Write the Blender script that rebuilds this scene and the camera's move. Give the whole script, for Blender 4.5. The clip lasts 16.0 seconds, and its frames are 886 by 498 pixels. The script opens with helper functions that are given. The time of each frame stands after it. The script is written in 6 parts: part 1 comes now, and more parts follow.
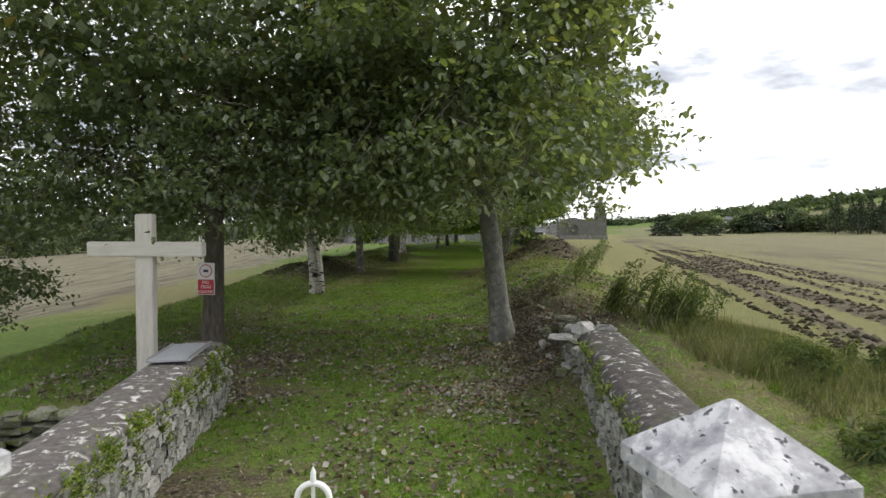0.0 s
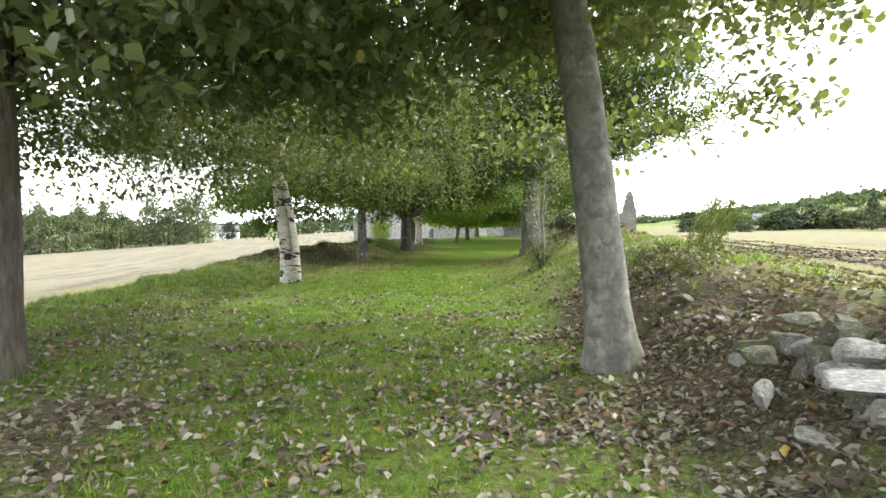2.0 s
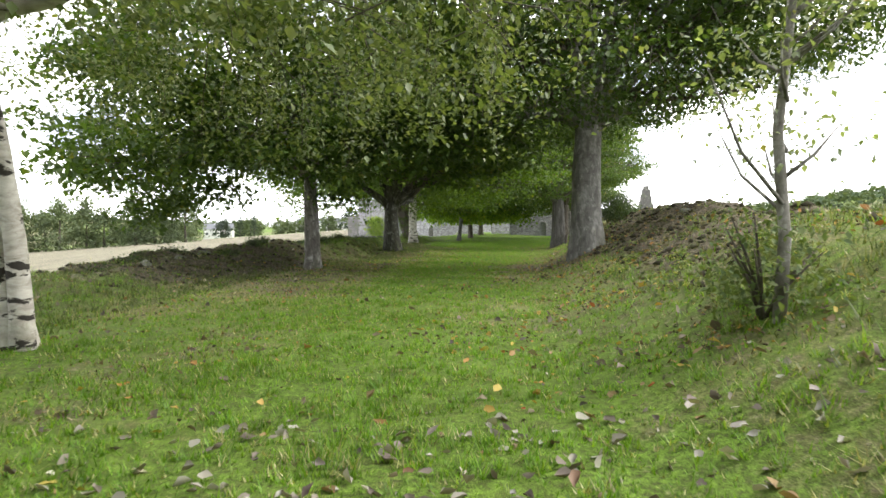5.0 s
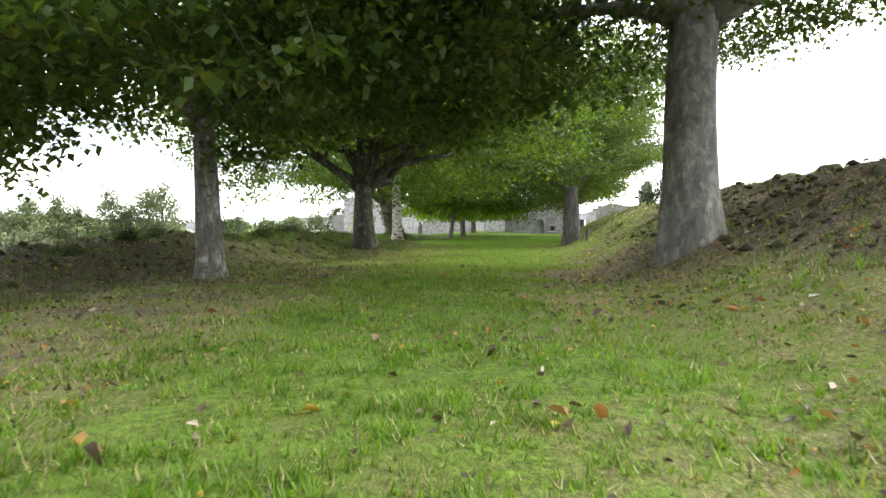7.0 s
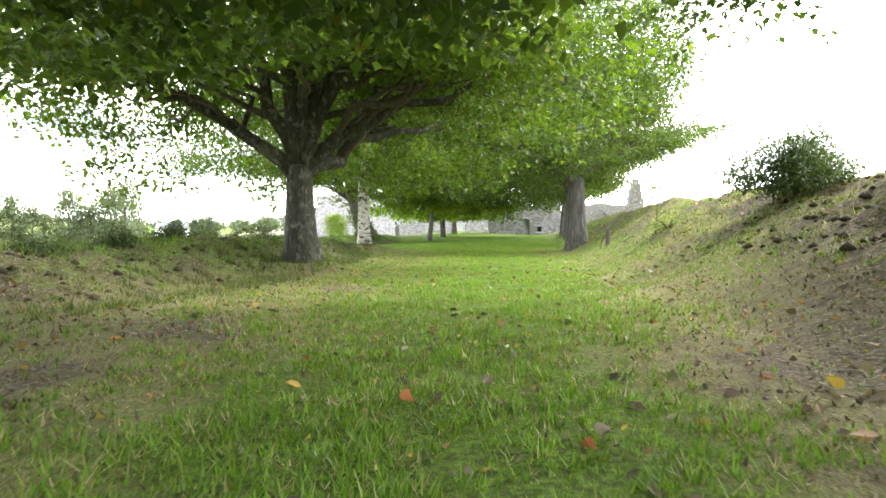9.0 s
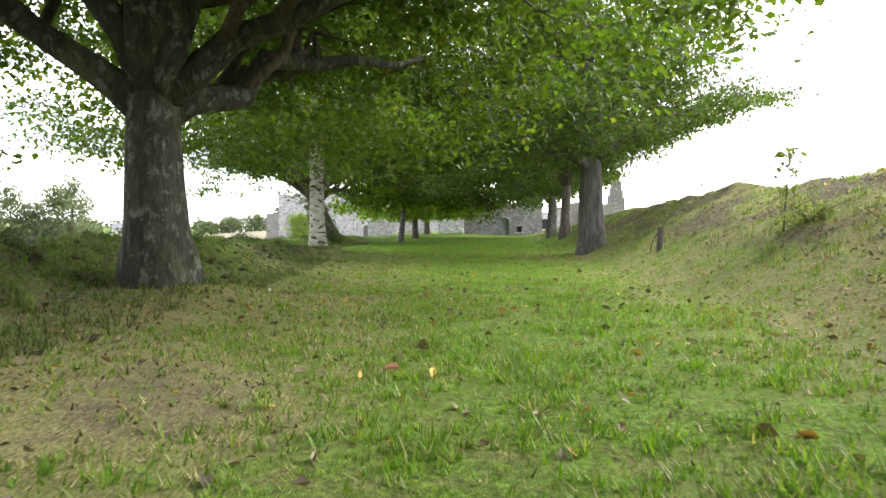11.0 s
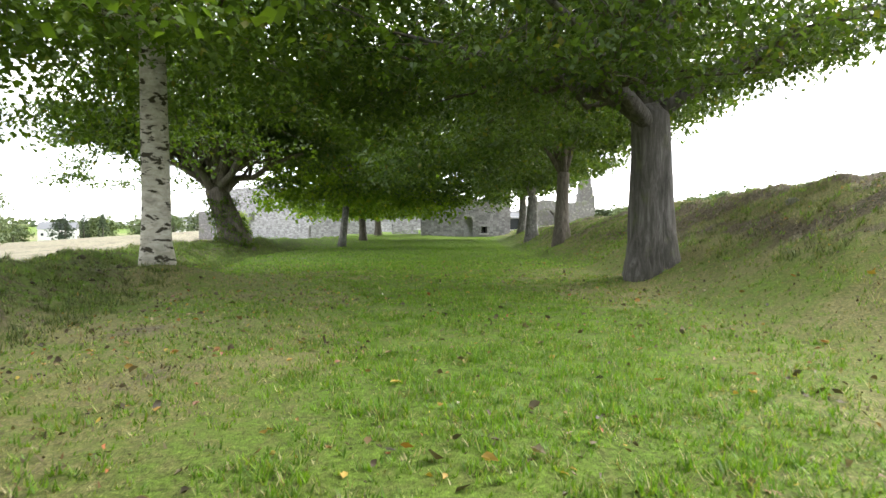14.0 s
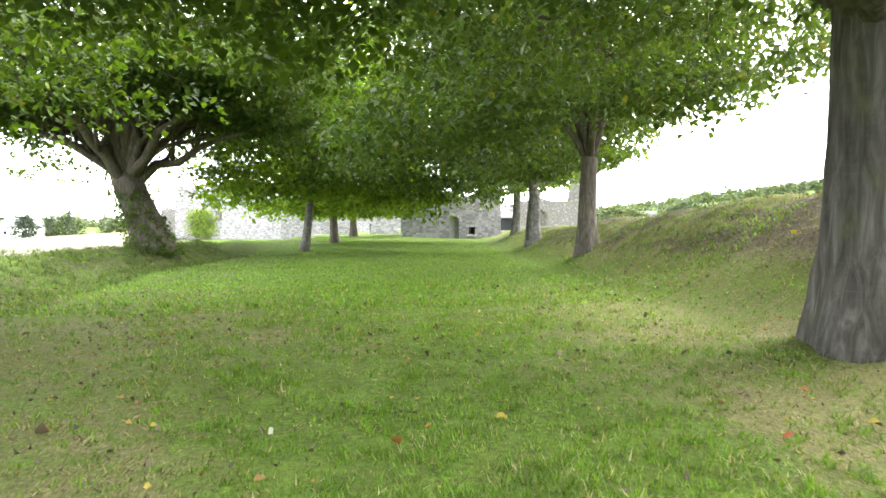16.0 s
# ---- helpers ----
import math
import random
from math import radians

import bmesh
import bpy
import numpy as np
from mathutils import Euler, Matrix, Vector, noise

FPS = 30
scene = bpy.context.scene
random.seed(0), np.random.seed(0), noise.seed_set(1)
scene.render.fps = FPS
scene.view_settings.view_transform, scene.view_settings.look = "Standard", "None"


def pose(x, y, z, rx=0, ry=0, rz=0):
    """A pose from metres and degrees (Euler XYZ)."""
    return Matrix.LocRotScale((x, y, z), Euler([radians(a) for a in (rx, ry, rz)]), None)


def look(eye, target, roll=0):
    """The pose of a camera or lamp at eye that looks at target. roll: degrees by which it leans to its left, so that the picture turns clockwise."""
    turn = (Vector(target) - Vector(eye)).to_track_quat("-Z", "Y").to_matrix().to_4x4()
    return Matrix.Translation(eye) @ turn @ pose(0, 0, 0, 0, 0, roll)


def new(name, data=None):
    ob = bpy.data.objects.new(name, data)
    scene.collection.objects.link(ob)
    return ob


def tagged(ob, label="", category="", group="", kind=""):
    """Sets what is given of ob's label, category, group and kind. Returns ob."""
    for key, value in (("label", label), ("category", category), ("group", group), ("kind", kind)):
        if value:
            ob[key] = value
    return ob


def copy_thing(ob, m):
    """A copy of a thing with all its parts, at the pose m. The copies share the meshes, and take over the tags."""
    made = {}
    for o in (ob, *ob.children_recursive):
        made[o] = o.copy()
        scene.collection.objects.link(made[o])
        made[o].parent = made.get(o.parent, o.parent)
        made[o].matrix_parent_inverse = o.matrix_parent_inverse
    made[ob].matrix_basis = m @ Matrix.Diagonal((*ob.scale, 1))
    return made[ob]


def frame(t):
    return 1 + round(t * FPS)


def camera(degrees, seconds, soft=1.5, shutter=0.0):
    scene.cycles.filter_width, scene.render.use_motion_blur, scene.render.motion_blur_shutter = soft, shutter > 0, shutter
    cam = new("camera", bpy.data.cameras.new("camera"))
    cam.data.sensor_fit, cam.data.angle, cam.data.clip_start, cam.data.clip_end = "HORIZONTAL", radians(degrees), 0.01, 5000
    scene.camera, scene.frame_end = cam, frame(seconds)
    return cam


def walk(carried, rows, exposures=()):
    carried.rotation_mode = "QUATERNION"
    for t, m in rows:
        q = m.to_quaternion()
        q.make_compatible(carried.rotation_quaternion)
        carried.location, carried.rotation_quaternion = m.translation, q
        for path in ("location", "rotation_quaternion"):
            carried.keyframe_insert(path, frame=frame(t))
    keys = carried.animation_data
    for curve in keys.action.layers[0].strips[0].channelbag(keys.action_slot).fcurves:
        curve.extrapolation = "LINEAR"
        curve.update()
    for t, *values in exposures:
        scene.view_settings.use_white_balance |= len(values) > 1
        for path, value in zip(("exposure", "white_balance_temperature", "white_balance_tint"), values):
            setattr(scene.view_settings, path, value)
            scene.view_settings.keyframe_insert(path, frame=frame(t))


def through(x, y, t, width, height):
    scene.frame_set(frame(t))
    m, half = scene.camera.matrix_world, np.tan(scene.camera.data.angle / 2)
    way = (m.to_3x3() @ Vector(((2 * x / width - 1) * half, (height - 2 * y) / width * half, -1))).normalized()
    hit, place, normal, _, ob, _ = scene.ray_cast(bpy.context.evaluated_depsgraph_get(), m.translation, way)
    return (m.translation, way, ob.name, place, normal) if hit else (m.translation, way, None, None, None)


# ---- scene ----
cam = camera(72.0, 16.0, shutter=0.1)
PATH = [
    (0, (1.4, 0.0, 2.349), (1.483, 1.997, 2.288), 0.1),
    (0.5, (1.423, 1.625, 2.21), (1.475, 3.623, 2.15), 0.1),
    (1, (1.47, 3.278, 2.005), (1.509, 5.277, 1.944), 0.1),
    (1.5, (1.479, 4.901, 1.727), (1.507, 6.899, 1.665), 0.1),
    (2, (1.505, 6.474, 1.432), (1.526, 8.473, 1.368), 0.0),
    (2.5, (1.476, 8.122, 1.169), (1.498, 10.121, 1.105), 0.0),
    (3, (1.552, 9.774, 1.183), (1.569, 11.773, 1.116), 0.0),
    (3.5, (1.589, 11.427, 1.206), (1.607, 13.426, 1.139), -0.0),
    (4, (1.654, 12.96, 1.234), (1.671, 14.958, 1.169), -0.0),
    (4.2, (1.693, 13.65, 1.237), (1.706, 15.649, 1.17), -0.0),
    (6.3, (1.69, 21.057, 0.882), (1.73, 23.055, 0.814), -0.0),
    (6.5, (1.711, 21.725, 0.854), (1.755, 23.724, 0.786), -0.0),
    (7, (1.751, 23.394, 0.842), (1.802, 25.392, 0.773), -0.1),
    (7.5, (1.813, 25.018, 0.873), (1.874, 27.016, 0.803), -0.1),
    (8, (1.905, 26.557, 0.891), (1.983, 28.554, 0.821), -0.1),
    (8.5, (1.957, 28.173, 0.876), (2.057, 30.169, 0.807), -0.1),
    (9, (1.996, 29.789, 0.886), (2.116, 31.784, 0.818), -0.1),
    (11.5, (2.245, 37.834, 0.758), (2.491, 39.818, 0.694), -0.1),
    (12, (2.438, 39.453, 0.765), (2.711, 41.433, 0.702), -0.1),
    (12.5, (2.678, 41.16, 0.784), (2.975, 43.137, 0.722), -0.1),
    (13, (2.94, 42.901, 0.777), (3.262, 44.874, 0.714), -0.1),
    (13.5, (3.219, 44.531, 0.83), (3.563, 46.5, 0.765), -0.1),
    (14, (3.438, 46.061, 0.889), (3.8, 48.027, 0.822), -0.0),
    (14.5, (3.715, 47.59, 0.936), (4.091, 49.553, 0.868), 0.1),
    (15, (3.983, 49.241, 0.981), (4.374, 51.201, 0.912), 0.1),
    (15.5, (4.233, 50.853, 0.997), (4.639, 52.811, 0.927), 0.1),
    (16, (4.56, 52.606, 1.031), (4.98, 54.56, 0.961), 0.2),
]
EXPOSURES = [(0, 0.8), (0.5, 1.1), (1.0, 1.5), (2.0, 2.35), (3.0, 2.4), (4.0, 2.1), (6.5, 2.25), (7.2, 2.45), (8.3, 3.0), (9.0, 3.1), (12.0, 2.2), (14.0, 2.4), (16.0, 3.3)]
walk(cam, [(t, look(eye, target, roll)) for t, eye, target, roll in PATH], EXPOSURES)
CLOUD, SUN = 1.25, 1.4


# ---- light ----
def node(nt, kind, loc=None, **vals):
    n = nt.nodes.new(kind)
    for k, v in vals.items():
        n.inputs[k.replace("_", " ")].default_value = v
    return n


world = bpy.data.worlds.new("overcast_sky")
scene.world = world
world.use_nodes = True
wt = world.node_tree
wt.nodes.clear()
w_out = wt.nodes.new("ShaderNodeOutputWorld")
w_sky = wt.nodes.new("ShaderNodeTexSky")
w_sky.sky_type = "NISHITA"
w_sky.sun_disc = False
w_sky.sun_elevation = radians(39)
w_sky.sun_rotation = radians(81)
w_bg = node(wt, "ShaderNodeBackground", Strength=0.12)
w_cloud = node(wt, "ShaderNodeBackground", Strength=CLOUD)
w_tc = wt.nodes.new("ShaderNodeTexCoord")
w_map = wt.nodes.new("ShaderNodeMapping")
w_map.inputs["Scale"].default_value = (1.0, 1.0, 3.4)
w_n1 = node(wt, "ShaderNodeTexNoise", Scale=3.4, Detail=8.0, Roughness=0.55)
w_r1 = wt.nodes.new("ShaderNodeValToRGB")
w_r1.color_ramp.elements[0].position = 0.39
w_r1.color_ramp.elements[0].color = (0.27, 0.29, 0.33, 1)
w_r1.color_ramp.elements.new(0.52).color = (0.70, 0.71, 0.74, 1)
w_r1.color_ramp.elements[2].position = 0.64
w_r1.color_ramp.elements[2].color = (1.0, 0.99, 0.98, 1)
w_r2 = wt.nodes.new("ShaderNodeValToRGB")
w_r2.color_ramp.elements[0].position = 0.22
w_r2.color_ramp.elements[1].position = 0.34
w_mix = wt.nodes.new("ShaderNodeMixShader")
wt.links.new(w_tc.outputs["Generated"], w_map.inputs["Vector"])
wt.links.new(w_map.outputs["Vector"], w_n1.inputs["Vector"])
wt.links.new(w_n1.outputs["Fac"], w_r1.inputs["Fac"])
wt.links.new(w_n1.outputs["Fac"], w_r2.inputs["Fac"])
wt.links.new(w_r1.outputs["Color"], w_cloud.inputs["Color"])
wt.links.new(w_sky.outputs["Color"], w_bg.inputs["Color"])
wt.links.new(w_r2.outputs["Color"], w_mix.inputs["Fac"])
wt.links.new(w_bg.outputs["Background"], w_mix.inputs[1])
wt.links.new(w_cloud.outputs["Background"], w_mix.inputs[2])
wt.links.new(w_mix.outputs["Shader"], w_out.inputs["Surface"])

sun = new("sun", bpy.data.lights.new("sun", "SUN"))
sun.data.energy = SUN
sun.data.angle = radians(35)
sun.data.color = (1.0, 0.95, 0.86)
sun.matrix_world = look((80, 12, 64), (0, 0, 0))


# ---- materials ----
def material(name, rough=0.85, spec=0.3):
    m = bpy.data.materials.new(name)
    m.use_nodes = True
    nt = m.node_tree
    b = nt.nodes["Principled BSDF"]
    b.inputs["Roughness"].default_value = rough
    b.inputs["Specular IOR Level"].default_value = spec
    return m, nt, b


def ramp(nt, fac, stops):
    r = nt.nodes.new("ShaderNodeValToRGB")
    el = r.color_ramp.elements
    while len(el) < len(stops):
        el.new(0.5)
    for e, (p, c) in zip(el, stops):
        e.position, e.color = p, (*c, 1)
    nt.links.new(fac, r.inputs["Fac"])
    return r.outputs["Color"]


def grey(nt, fac, lo, hi, a=0.0, b=1.0):
    return ramp(nt, fac, [(lo, (a, a, a)), (hi, (b, b, b))])


def noise_tex(nt, scale, detail=5.0, rough=0.6, coord=None, distort=0.0):
    n = node(nt, "ShaderNodeTexNoise", Scale=scale, Detail=detail, Roughness=rough, Distortion=distort)
    if coord is not None:
        nt.links.new(coord, n.inputs["Vector"])
    return n.outputs["Fac"]


def obj_coord(nt, scale=(1, 1, 1)):
    tc = nt.nodes.new("ShaderNodeTexCoord")
    mp = nt.nodes.new("ShaderNodeMapping")
    mp.inputs["Scale"].default_value = scale
    nt.links.new(tc.outputs["Object"], mp.inputs["Vector"])
    return mp.outputs["Vector"]


def mixc(nt, fac, a, b, blend="MIX"):
    m = nt.nodes.new("ShaderNodeMix")
    m.data_type = "RGBA"
    m.blend_type = blend
    for key, v in ((0, fac), (6, a), (7, b)):
        if isinstance(v, (int, float)):
            m.inputs[key].default_value = v
        elif isinstance(v, tuple):
            m.inputs[key].default_value = (*v, 1)
        else:
            nt.links.new(v, m.inputs[key])
    return m.outputs[2]


def bump(nt, b, height, strength=0.5, distance=0.02):
    n = nt.nodes.new("ShaderNodeBump")
    n.inputs["Strength"].default_value = strength
    n.inputs["Distance"].default_value = distance
    nt.links.new(height, n.inputs["Height"])
    nt.links.new(n.outputs["Normal"], b.inputs["Normal"])


def island(nt):
    return nt.nodes.new("ShaderNodeNewGeometry").outputs["Random Per Island"]


def leaf_material(name, stops, through=0.4, bright=1.25, rough=0.5, sheen=0.3, clump=0.0):
    """Foliage: a reflecting and a translucent share, each leaf with a shade of its own."""
    m, nt, b = material(name, rough, sheen)
    base = ramp(nt, island(nt), stops)
    co = obj_coord(nt)
    c = mixc(nt, grey(nt, noise_tex(nt, 0.9, 3, 0.6, co), 0.3, 0.7), base, (0.75, 0.85, 0.6), "MULTIPLY")
    if clump:
        c = mixc(nt, grey(nt, noise_tex(nt, 3.6, 5, 0.65, co), 0.42, 0.62, 0, clump), c, (0.62, 0.60, 0.55), "MULTIPLY")
    nt.links.new(c, b.inputs["Base Color"])
    t = nt.nodes.new("ShaderNodeBsdfTranslucent")
    tinted = mixc(nt, 1.0, c, (bright * 1.35, bright * 1.40, bright * 0.45), "MULTIPLY")
    nt.links.new(tinted, t.inputs["Color"])
    mx = nt.nodes.new("ShaderNodeMixShader")
    mx.inputs[0].default_value = through
    nt.links.new(b.outputs[0], mx.inputs[1])
    nt.links.new(t.outputs[0], mx.inputs[2])
    nt.links.new(mx.outputs[0], nt.nodes["Material Output"].inputs["Surface"])
    return m


def bark_material(name, dark, mid, light, scale=(9, 9, 2.0), blotch=None, depth=0.6, rings=0.0, lichen=0.0):
    m, nt, b = material(name, 0.9, 0.2)
    co = obj_coord(nt, scale)
    n1 = noise_tex(nt, 1.6, 8, 0.65, co, 0.6)
    c = ramp(nt, n1, [(0.3, dark), (0.5, mid), (0.7, light)])
    n2 = noise_tex(nt, 1.1, 4, 0.6, obj_coord(nt))
    c = mixc(nt, grey(nt, n2, 0.42, 0.62, 0, 0.38), c, tuple(v * 0.55 for v in mid))
    n4 = noise_tex(nt, 1.7, 5, 0.7, obj_coord(nt, (1.3, 1.3, 0.8)))
    c = mixc(nt, grey(nt, n4, 0.55, 0.7, 0, 0.5), c, (0.12, 0.14, 0.06))
    if blotch:
        n3 = noise_tex(nt, 2.2, 6, 0.6, obj_coord(nt, (1.6, 1.6, 3.4)), 0.4)
        c = mixc(nt, grey(nt, n3, 0.54, 0.58), c, blotch)
    if lichen:
        n5 = noise_tex(nt, 5.2, 8, 0.7, obj_coord(nt, (1.5, 1.5, 1.0)), 0.3)
        c = mixc(nt, grey(nt, n5, 0.54, 0.62, 0, lichen), c, (0.46, 0.46, 0.42))
        n7 = noise_tex(nt, 5.5, 5, 0.6, obj_coord(nt, (1.2, 1.2, 1.6)), 0.5)
        c = mixc(nt, grey(nt, n7, 0.58, 0.64, 0, 0.9 * lichen + 0.2), c, (0.055, 0.055, 0.045))
    if rings:
        n6 = noise_tex(nt, 1.0, 6, 0.6, obj_coord(nt, (2.2, 2.2, 22)), 0.35)
        c = mixc(nt, grey(nt, n6, 0.54, 0.72, 0, rings * 0.7), c, tuple(v * 0.45 for v in mid))
        c = mixc(nt, grey(nt, noise_tex(nt, 1.0, 5, 0.6, obj_coord(nt, (3, 3, 30))), 0.58, 0.70, 0, rings * 0.3), c, tuple(min(v * 1.2, 0.5) for v in light))
    nt.links.new(c, b.inputs["Base Color"])
    bump(nt, b, n1, depth, 0.03)
    return m


def stone_material(name, dark, mid, light, lichen=(0.62, 0.62, 0.58), moss=0.0, scale=1.0, lich=0.5, detail=8, piece=0.0):
    m, nt, b = material(name, 0.92, 0.25)
    co = obj_coord(nt)
    info = nt.nodes.new("ShaderNodeObjectInfo")
    n1 = noise_tex(nt, 14 * scale, detail, 0.65, co)
    c = ramp(nt, n1, [(0.3, dark), (0.5, mid), (0.72, light)])
    tone = grey(nt, info.outputs["Random"], 0.0, 1.0, 0.62, 1.25)
    c = mixc(nt, 1.0, c, tone, "MULTIPLY")
    n2 = noise_tex(nt, 7 * scale, 6, 0.7, co, 0.5)
    c = mixc(nt, grey(nt, n2, 0.56, 0.62, 0, lich), c, lichen)
    if moss:
        n3 = noise_tex(nt, 3.2 * scale, 6, 0.65, co)
        c = mixc(nt, grey(nt, n3, 0.52, 0.6, 0, moss), c, (0.10, 0.13, 0.025))
    if piece:
        c = mixc(nt, 1.0, c, grey(nt, island(nt), 0, 1, 1 - piece, 1 + piece), "MULTIPLY")
    nt.links.new(c, b.inputs["Base Color"])
    bump(nt, b, n1, 0.6, 0.02)
    return m


M = {}
M["leaf_beech"] = leaf_material("leaf_beech", [(0, (0.038, 0.064, 0.021)), (0.5, (0.058, 0.093, 0.029)), (0.95, (0.086, 0.126, 0.032)), (1, (0.13, 0.12, 0.03))], 0.46)
M["leaf_bright"] = leaf_material("leaf_bright", [(0, (0.048, 0.082, 0.016)), (0.5, (0.073, 0.118, 0.021)), (0.96, (0.102, 0.152, 0.027)), (1, (0.16, 0.14, 0.035))], 0.45)
# beech leaf at three quarters: the dense crown's shade put into the colour
M["leaf_beech_shaded"] = leaf_material("leaf_beech_shaded", [(0, (0.028, 0.048, 0.018)), (0.5, (0.043, 0.070, 0.025)), (0.95, (0.064, 0.096, 0.031)), (1, (0.11, 0.10, 0.03))], 0.46)
# far maples: lighter yellow-green colour carries the glow of light from behind
M["leaf_backlit"] = leaf_material("leaf_backlit", [(0, (0.070, 0.115, 0.018)), (0.5, (0.105, 0.160, 0.024)), (0.97, (0.145, 0.205, 0.032)), (1, (0.22, 0.19, 0.04))], 0.64)
M["leaf_grey"] = leaf_material("leaf_grey", [(0, (0.105, 0.128, 0.085)), (0.5, (0.150, 0.176, 0.115)), (0.86, (0.185, 0.21, 0.14)), (0.97, (0.32, 0.35, 0.30)), (1, (0.26, 0.22, 0.07))], 0.44, 1.15, 0.42, 0.5)
M["leaf_dusk"] = leaf_material("leaf_dusk", [(0, (0.078, 0.098, 0.066)), (0.5, (0.115, 0.140, 0.088)), (0.92, (0.150, 0.174, 0.112)), (0.985, (0.22, 0.24, 0.18)), (1, (0.20, 0.14, 0.05))], 0.36, 1.15, 0.45, 0.5)
M["leaf_birch"] = leaf_material("leaf_birch", [(0, (0.075, 0.098, 0.050)), (0.5, (0.118, 0.142, 0.075)), (1, (0.185, 0.20, 0.115))], 0.34)
# woods on the hills: aerial haze painted in as a greyer leaf colour
M["leaf_far_hazed"] = leaf_material("leaf_far_hazed", [(0, (0.060, 0.080, 0.055)), (0.5, (0.085, 0.108, 0.072)), (1, (0.115, 0.138, 0.092))], 0.2, 1.2, 0.9, 0.05)
M["leaf_dark"] = leaf_material("leaf_dark", [(0, (0.038, 0.050, 0.042)), (0.5, (0.055, 0.070, 0.055)), (1, (0.075, 0.092, 0.068))], 0.12, 1.2, 0.9, 0.05)
# hedgerow leaves lightened and greyed: distance haze is put into their colour
M["leaf_hedge_hazed"] = leaf_material("leaf_hedge_hazed", [(0, (0.085, 0.108, 0.075)), (0.5, (0.118, 0.142, 0.098)), (1, (0.150, 0.172, 0.120))], 0.25, 1.2, 0.9, 0.05)
M["straw"] = leaf_material("straw", [(0, (0.065, 0.078, 0.038)), (0.5, (0.110, 0.118, 0.062)), (0.85, (0.18, 0.17, 0.105)), (1, (0.32, 0.29, 0.19))], 0.3, 1.1, 0.8, 0.1)
M["leaf_bush"] = leaf_material("leaf_bush", [(0, (0.025, 0.042, 0.016)), (0.5, (0.042, 0.066, 0.024)), (1, (0.075, 0.105, 0.035))], 0.3)
M["leaf_nettle"] = leaf_material("leaf_nettle", [(0, (0.06, 0.085, 0.042)), (0.5, (0.095, 0.125, 0.058)), (1, (0.16, 0.175, 0.09))], 0.3, 1.2, 0.7, 0.15)
M["leaf_ivy"] = leaf_material("leaf_ivy", [(0, (0.20, 0.27, 0.07)), (1, (0.34, 0.40, 0.14))], 0.4)
M["weed"] = leaf_material("weed", [(0, (0.06, 0.10, 0.025)), (0.45, (0.12, 0.165, 0.045)), (0.8, (0.21, 0.22, 0.08)), (1, (0.36, 0.32, 0.16))], 0.35)
M["bank_grass"] = leaf_material("bank_grass", [(0, (0.038, 0.060, 0.018)), (0.5, (0.070, 0.098, 0.030)), (0.85, (0.115, 0.130, 0.050)), (1, (0.21, 0.185, 0.10))], 0.35)
M["clod"] = leaf_material("clod", [(0, (0.028, 0.024, 0.018)), (0.7, (0.062, 0.053, 0.040)), (1, (0.13, 0.112, 0.08))], 0.02, 1.0, 0.9, 0.05)
M["thatch"] = leaf_material("thatch", [(0, (0.11, 0.10, 0.045)), (0.4, (0.21, 0.19, 0.095)), (0.75, (0.32, 0.28, 0.16)), (1, (0.44, 0.40, 0.27))], 0.3)
M["fallen"] = leaf_material("fallen", [(0, (0.07, 0.05, 0.045)), (0.25, (0.15, 0.115, 0.11)), (0.5, (0.25, 0.215, 0.21)), (0.72, (0.31, 0.278, 0.275)), (0.84, (0.37, 0.34, 0.335)), (0.92, (0.20, 0.11, 0.08)), (0.985, (0.24, 0.15, 0.07)), (1, (0.44, 0.34, 0.08))], 0.10, 1.0, 0.55)
M["fallen_late"] = leaf_material("fallen_late", [(0, (0.06, 0.05, 0.045)), (0.35, (0.11, 0.08, 0.065)), (0.6, (0.22, 0.17, 0.14)), (0.75, (0.34, 0.17, 0.06)), (0.88, (0.45, 0.33, 0.08)), (0.95, (0.36, 0.10, 0.06)), (1, (0.45, 0.42, 0.40))], 0.15, 1.0, 0.55)
M["scrap"] = leaf_material("scrap", [(0, (0.045, 0.036, 0.027)), (0.4, (0.10, 0.08, 0.058)), (0.7, (0.19, 0.155, 0.11)), (0.9, (0.17, 0.085, 0.05)), (1, (0.36, 0.31, 0.24))], 0.15, 1.0, 0.8, 0.1)
M["blade"] = leaf_material("blade", [(0, (0.068, 0.140, 0.014)), (0.5, (0.126, 0.245, 0.020)), (0.82, (0.180, 0.295, 0.032)), (1, (0.27, 0.29, 0.11))], 0.45, 1.2, 0.45, 0.3, 0.8)
M["bark_beech"] = bark_material("bark_beech", (0.060, 0.059, 0.052), (0.135, 0.132, 0.118), (0.26, 0.256, 0.238), (4, 4, 1.6), None, 0.5, 0.45, 0.3)
M["bark_fluted"] = bark_material("bark_fluted", (0.036, 0.034, 0.030), (0.092, 0.087, 0.079), (0.185, 0.178, 0.168), (7, 7, 1.0), None, 0.9, 0.25)
M["bark_whitebeam"] = bark_material("bark_whitebeam", (0.085, 0.085, 0.072), (0.155, 0.155, 0.135), (0.25, 0.25, 0.225), (5, 5, 4), None, 0.4, 0.35, 0.25)
M["bark_mottled"] = bark_material("bark_mottled", (0.075, 0.068, 0.056), (0.165, 0.155, 0.135), (0.29, 0.278, 0.25), (5, 5, 3), None, 0.7, 0.5, 0.6)
M["bark_lichen"] = bark_material("bark_lichen", (0.018, 0.019, 0.014), (0.042, 0.042, 0.031), (0.085, 0.085, 0.064), (9, 9, 2.2), None, 0.9, 0.15, 0.2)
